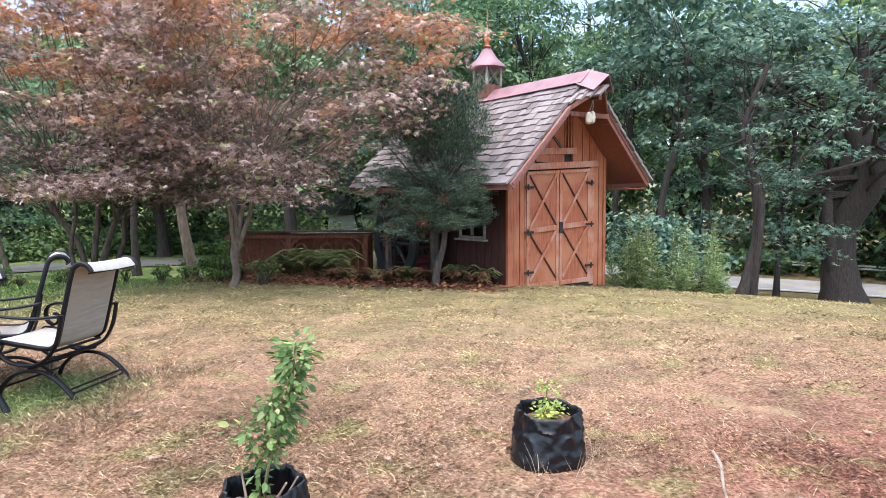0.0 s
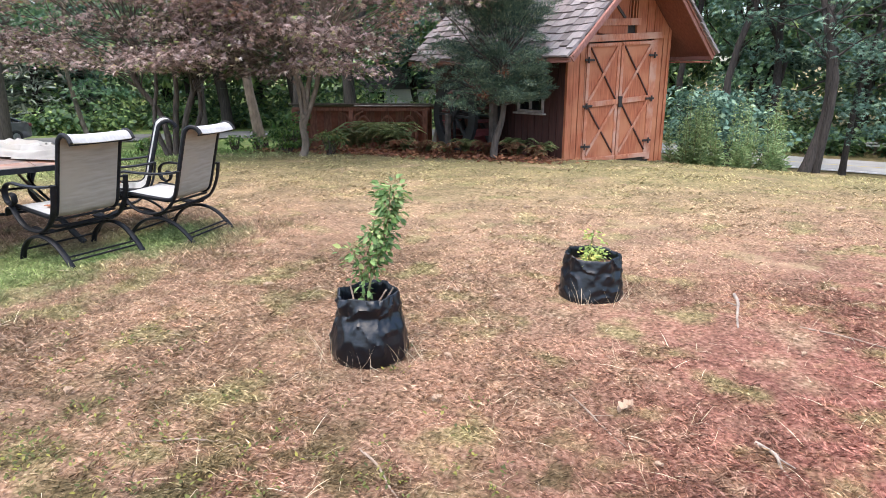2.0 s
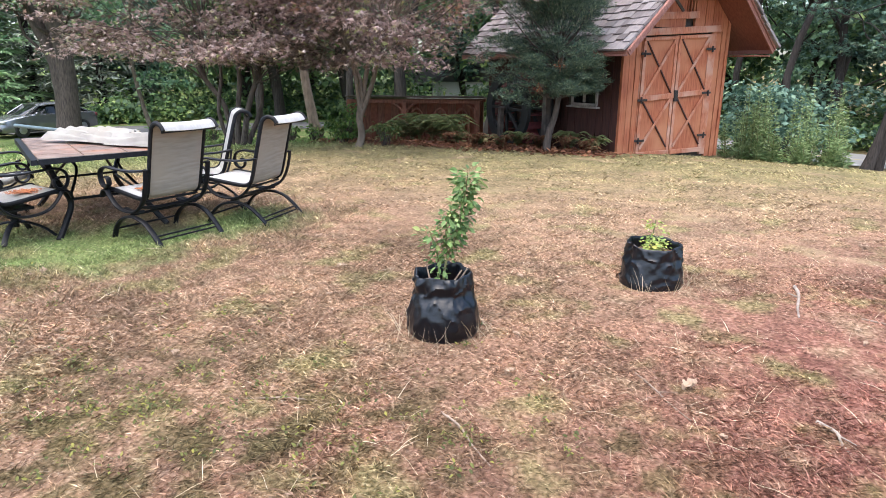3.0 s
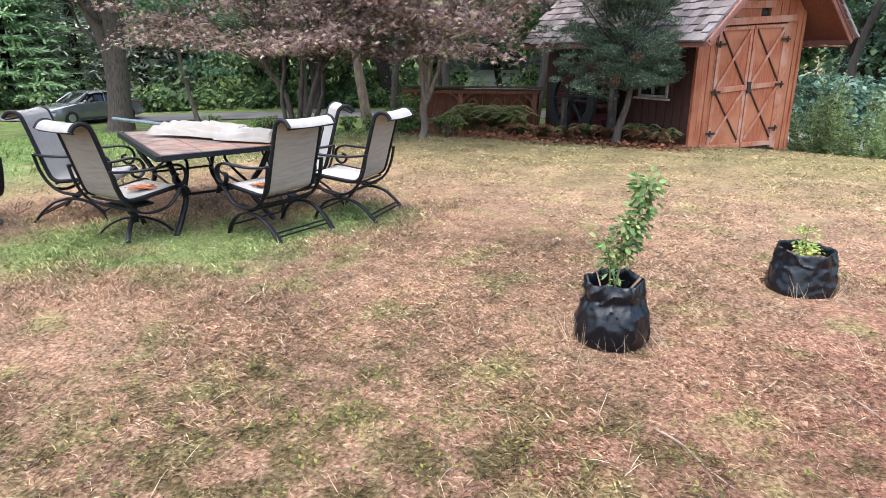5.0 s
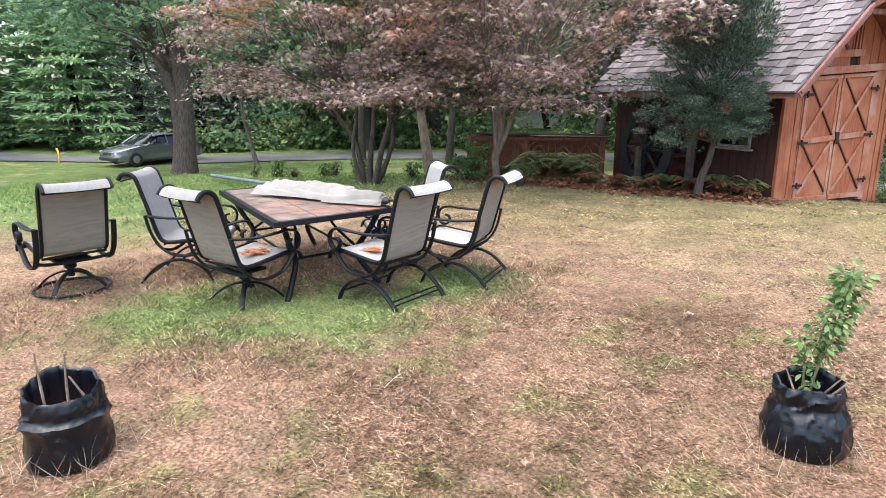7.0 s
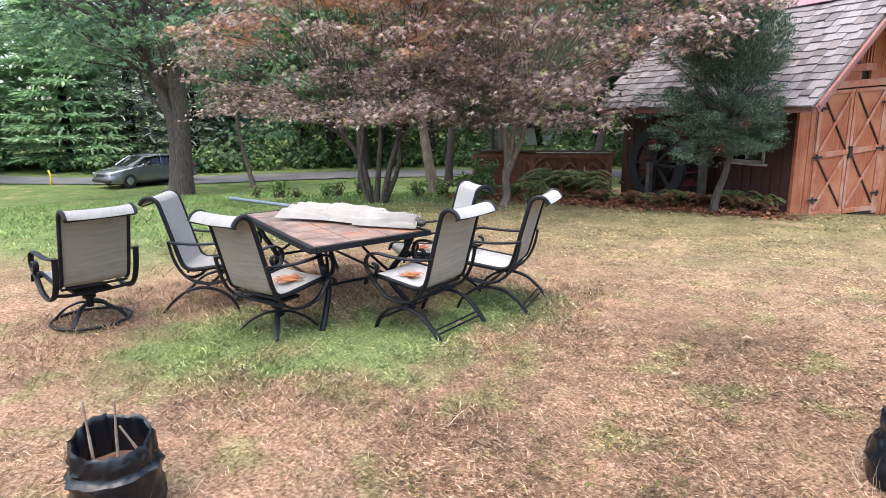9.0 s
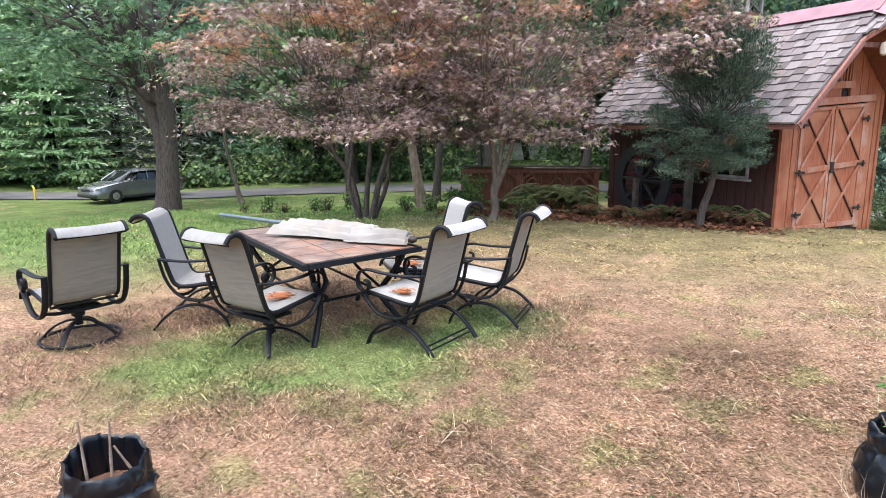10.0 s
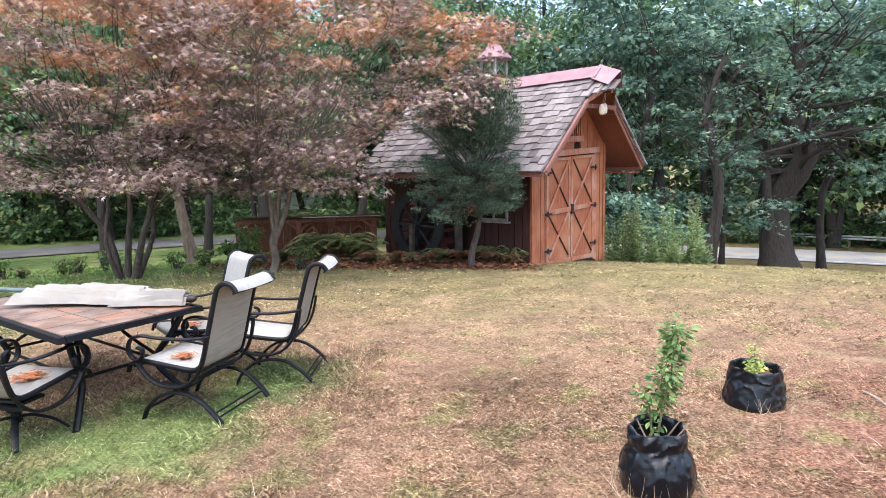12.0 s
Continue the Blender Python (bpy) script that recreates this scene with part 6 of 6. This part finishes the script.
for x in (-2.8, 2.6):
    w_ob = part("window", boxed((x, -0.02, 1.4), (1.1, 0.06, 1.3)), M_glass, house)
    for a, b in (((x - 0.6, -0.06, 0.7), (x + 0.6, -0.06, 0.7)), ((x - 0.6, -0.06, 2.1), (x + 0.6, -0.06, 2.1)), ((x, -0.06, 0.7), (x, -0.06, 2.1))):
        part("window_frame", beamed(a, b, 0.06, 0.08, (0, 1, 0.01)), M_white, w_ob)

# ---- guard rail, road marker ----
M_galv = simple("galvanised steel", (0.45, 0.46, 0.47), (0.62, 0.63, 0.64), 8, 0.45, 0.5)
rail = empty("guard_rail", pose(CX, CY, -2.6), "grey steel guard rail along the far road edge", "guard rail")
angs = [radians(90 - 38 + 1.5 * k) for k in range(21)]


def rail_r(a):
    """The rail runs slightly across the road's curve."""
    return 36.4 + 0.12 * (math.degrees(a) - 52)


for z in (0.48, 0.62):
    part("rail_beam", tubed([(rail_r(a) * math.cos(a), rail_r(a) * math.sin(a), z) for a in angs], 0.05, 8, (0.05, 0.045), (0, 0, 1)), M_galv, rail)
for a in angs[::2]:
    part("rail_post", beamed((rail_r(a) * math.cos(a) * 1.004, rail_r(a) * math.sin(a) * 1.004, -0.1), (rail_r(a) * math.cos(a) * 1.004, rail_r(a) * math.sin(a) * 1.004, 0.68), 0.12, 0.12, (1, 0, 0)), M_barkpale, rail)
M_yellow = simple("yellow plastic", (0.60, 0.38, 0.02), (0.75, 0.52, 0.05), 12, 0.5)
mx, my = -34.6, 15.2
mk = empty("road_marker", pose(mx, my, ground_z(mx, my)), "small curved yellow marker at the road's edge", "marker")
part("marker_bar", tubed(spline([(0, 0, 0), (0.06, 0, 0.25), (0.05, 0, 0.5), (-0.08, 0, 0.68)], 4), 0.05, 8), M_yellow, mk)

# ---- small things on the lawn ----
def stick(x0, y0, x1, y1, r, seed, label, m=None):
    rng = random.Random(seed)
    a, b = Vector((x0, y0, r * 0.8)), Vector((x1, y1, r * 0.8))
    pts = spline([a, a.lerp(b, 0.35) + Vector((rng.gauss(0, 0.012), rng.gauss(0, 0.012), 0.012)), a.lerp(b, 0.7) + Vector((rng.gauss(0, 0.012), rng.gauss(0, 0.012), 0.0)), b], 4)
    bm = tubed(pts, [r * (1 - 0.5 * i / (len(pts) - 1)) for i in range(len(pts))], 7)
    p = pts[5]
    tube(bm, [p, p + Vector((rng.gauss(0, 0.06), rng.gauss(0, 0.06), 0.02))], [r * 0.5, r * 0.25], 5)
    ob = finish(bm, "stick", m or M_twig)
    tagged(ob, label, "stick")


M_palestick = simple("bleached bare wood", (0.17, 0.135, 0.11), (0.36, 0.30, 0.25), 14, 0.85)
stick(0.40, 3.93, 0.41, 3.28, 0.012, 1, "bleached broken stick lying on the dry grass", M_palestick)
stick(0.44, 1.98, 0.55, 1.76, 0.009, 2, "pale thin twig lying on the dry grass", M_palestick)
stick(-1.05, 1.32, -0.70, 1.05, 0.006, 3, "thin brown twig lying on the lawn")
stick(-1.6, 1.15, -2.0, 0.98, 0.005, 4, "thin brown twig lying on the lawn")
stick(0.75, 3.45, 1.35, 3.25, 0.006, 5, "thin brown twig lying on the lawn")
stick(-0.35, 2.1, -0.05, 1.75, 0.005, 6, "thin brown twig lying on the lawn")
M_dry = island("dry curled leaves", [(0.0, (0.16, 0.08, 0.05)), (0.6, (0.34, 0.22, 0.145)), (1.0, (0.52, 0.41, 0.31))], 0.8, 0.15)
drng = random.Random(17)
spots_d = [(-2.34, 3.82, 0.12), (-0.09, 2.04, 0.10), (-3.4, 3.5, 0.07), (-3.0, 3.9, 0.07), (1.55, 7.4, 0.16), (1.9, 4.6, 0.09), (-1.9, 6.0, 0.10), (-1.7, 6.2, 0.09), (1.35, 4.5, 0.07), (-4.6, 1.75, 0.08), (0.95, 5.3, 0.08)]
spots_d += [(drng.uniform(-6, 3.2), drng.uniform(0.8, 8.5), drng.uniform(0.035, 0.075)) for _ in range(75)]
for x, y, s_ in spots_d:
    bm = bmesh.new()
    n = 10
    mid_v = [bm.verts.new((0, s_ * (k / n - 0.5), 0.010 + 0.10 * s_ * math.sin(k * 1.3))) for k in range(n + 1)]
    for sg in (-1, 1):
        ed = [bm.verts.new((sg * s_ * 0.36 * math.sin(math.pi * min(max(k / n, 0.03), 0.97)) * (1.0 if k % 2 else 0.62), s_ * (k / n - 0.5), 0.012 + s_ * drng.uniform(0.1, 0.32))) for k in range(n + 1)]
        for k in range(n):
            q = (mid_v[k], mid_v[k + 1], ed[k + 1], ed[k])
            bm.faces.new(q if sg < 0 else q[::-1])
    ob = finish(bm, "dry_leaf", M_dry, None, "", False)
    ob.matrix_world = pose(x, y, ground_z(x, y) + 0.008, 0, 0, drng.uniform(0, 360))
    tagged(ob, "dry curled fallen leaf on the lawn", "leaf", "fallen leaves")


# ---- grass ----
def grass(name, n, area, lo, hi, width, seed, lean, label, shape=None, m=None, bald=0.35):
    nr = np.random.RandomState(seed)
    x0, x1, y0, y1, pw = area
    y = y0 + (y1 - y0) * nr.rand(n) ** pw
    x = x0 + (x1 - x0) * nr.rand(n)
    cl = np.array([noise.noise((a * 1.1, b * 1.1, 3.0)) + 0.7 * noise.noise((a * 4.5, b * 4.5, 7.0)) + 0.5 * noise.noise((a * 11, b * 11, 5.0)) for a, b in zip(x, y)])
    keep = cl > nr.uniform(-1.9, bald + 0.2, n)
    fade = np.minimum.reduce([x - x0, x1 - x, y - y0, y1 - y]) / max(0.12 * (x1 - x0), 0.1)
    keep &= nr.rand(n) < np.clip(fade, 0, 1) ** 0.8
    x, y, cl = x[keep], y[keep], cl[keep]
    k = len(x)
    z = np.array([ground_z(a, b) for a, b in zip(x, y)]) - 0.003
    a = nr.rand(k) * 6.283
    d = np.stack((np.cos(a), np.sin(a), nr.uniform(0.02, lean, k)), 1)
    u = np.stack((nr.normal(size=k) * 0.4, nr.normal(size=k) * 0.4, np.ones(k)), 1)
    L = nr.uniform(lo, hi, k) * (0.7 + 0.55 * np.clip(cl + 0.3, 0, 1))
    w = width
    shape = shape or ([(-w, 0, 0), (w, 0, 0), (w * 0.7, 0.55, 0.14), (0, 1, 0.08)], [(0, 1, 2), (0, 2, 3)])
    ob = leaf_sheet(name, np.stack((x, y, z), 1), d, u, L, m or M_blade, None, shape)
    tagged(ob, label, "grass", kind="stuff")


grass("grass", 300000, (-7.2, 3.4, -1.8, 4.6, 1.0), 0.022, 0.06, 0.019, 1, 0.75, "dry matted straw-coloured grass")
grass("thatch", 250000, (-4.6, 2.4, -0.6, 4.4, 1.0), 0.03, 0.075, 0.0105, 11, 0.5, "fine dry thatch matted between the blades", None, None, 0.1)
grass("grass", 150000, (-10.0, 6.0, 2.2, 8.8, 1.0), 0.03, 0.075, 0.036, 2, 0.55, "dry grass in straw, rust and green")
grass("grass", 95000, (-18.0, 10.0, 5.8, 15.5, 1.0), 0.045, 0.10, 0.045, 3, 0.6, "greener grass towards the shed")
grass("grass", 36000, (-8.0, -3.3, 0.5, 5.0, 1.0), 0.04, 0.09, 0.018, 4, 1.6, "fresher grass round the table and chairs")
grass("grass", 70000, (-26.0, -7.0, 2.4, 15.0, 1.0), 0.06, 0.14, 0.045, 5, 1.6, "lush green grass beyond the table")
# low broad-leaved weeds near the path, and long bleached stalks
M_clover = island("low green weeds", [(0.0, (0.05, 0.06, 0.018)), (0.6, (0.12, 0.13, 0.032)), (1.0, (0.28, 0.26, 0.06))], 0.6, 0.25)
nr = np.random.RandomState(31)
c, d, u, s = [], [], [], []
for cx_, cy_, rr_, n_ in ((-2.0, 0.85, 0.55, 1000), (-2.8, 0.35, 0.55, 900), (-1.2, 1.05, 0.35, 380), (-2.9, 1.5, 0.35, 160), (-1.0, 1.7, 0.4, 120), (-3.4, 0.8, 0.4, 160), (-5.4, 1.6, 0.5, 220)):
    tufts = [(cx_ + nr.normal() * rr_, cy_ + nr.normal() * rr_ * 0.7) for _ in range(max(6, n_ // 14))]
    for i in range(int(n_ * 0.9)):
        tx, ty = tufts[nr.randint(len(tufts))]
        c.append((tx + nr.normal() * 0.03, ty + nr.normal() * 0.03, 0.006 + 0.03 * nr.rand()))
        a = nr.rand() * 6.283
        d.append((math.cos(a), math.sin(a), 0.6))
        u.append((nr.normal() * 0.3, nr.normal() * 0.3, 1))
        s.append(nr.uniform(0.012, 0.027))
tagged(leaf_sheet("low_weeds", c, d, u, s, M_clover, None, OVAL), "low green broad-leaved weeds in the dry grass", "weed", kind="stuff")
M_stalk = island("bleached grass stalks", [(0.0, (0.35, 0.27, 0.17)), (0.6, (0.55, 0.45, 0.31)), (1.0, (0.70, 0.60, 0.45))], 0.7, 0.1)
STALK = ([(-0.008, 0, 0), (0.008, 0, 0), (0.006, 0.5, 0.10), (-0.006, 0.5, 0.10), (0, 1, 0.05)], [(0, 1, 2), (0, 2, 3), (3, 2, 4)])
grass("dry_stalks", 5500, (-6.5, 3.4, -1.0, 6.0, 1.0), 0.07, 0.20, 0.02, 33, 0.35, "long bleached grass stalks lying flat", STALK, M_stalk)
nr = np.random.RandomState(34)
c, d, u, s = [], [], [], []
for bx, by, br in ((-1.455, 2.13, 0.21), (-0.52, 3.575, 0.22), (-4.54, 0.08, 0.20)):
    for i in range(110):
        a = nr.rand() * 6.283
        r_ = br + abs(nr.normal()) * 0.06
        c.append((bx + r_ * math.cos(a), by + r_ * math.sin(a), 0.0))
        d.append((nr.normal() * 0.5, nr.normal() * 0.5, nr.uniform(0.4, 1.3)))
        u.append((nr.normal(), nr.normal(), 0.3))
        s.append(nr.uniform(0.06, 0.22))
tagged(leaf_sheet("dry_stalks", c, d, u, s, M_stalk, None, STALK), "bleached grass stalks round the grow bags", "grass", kind="stuff")
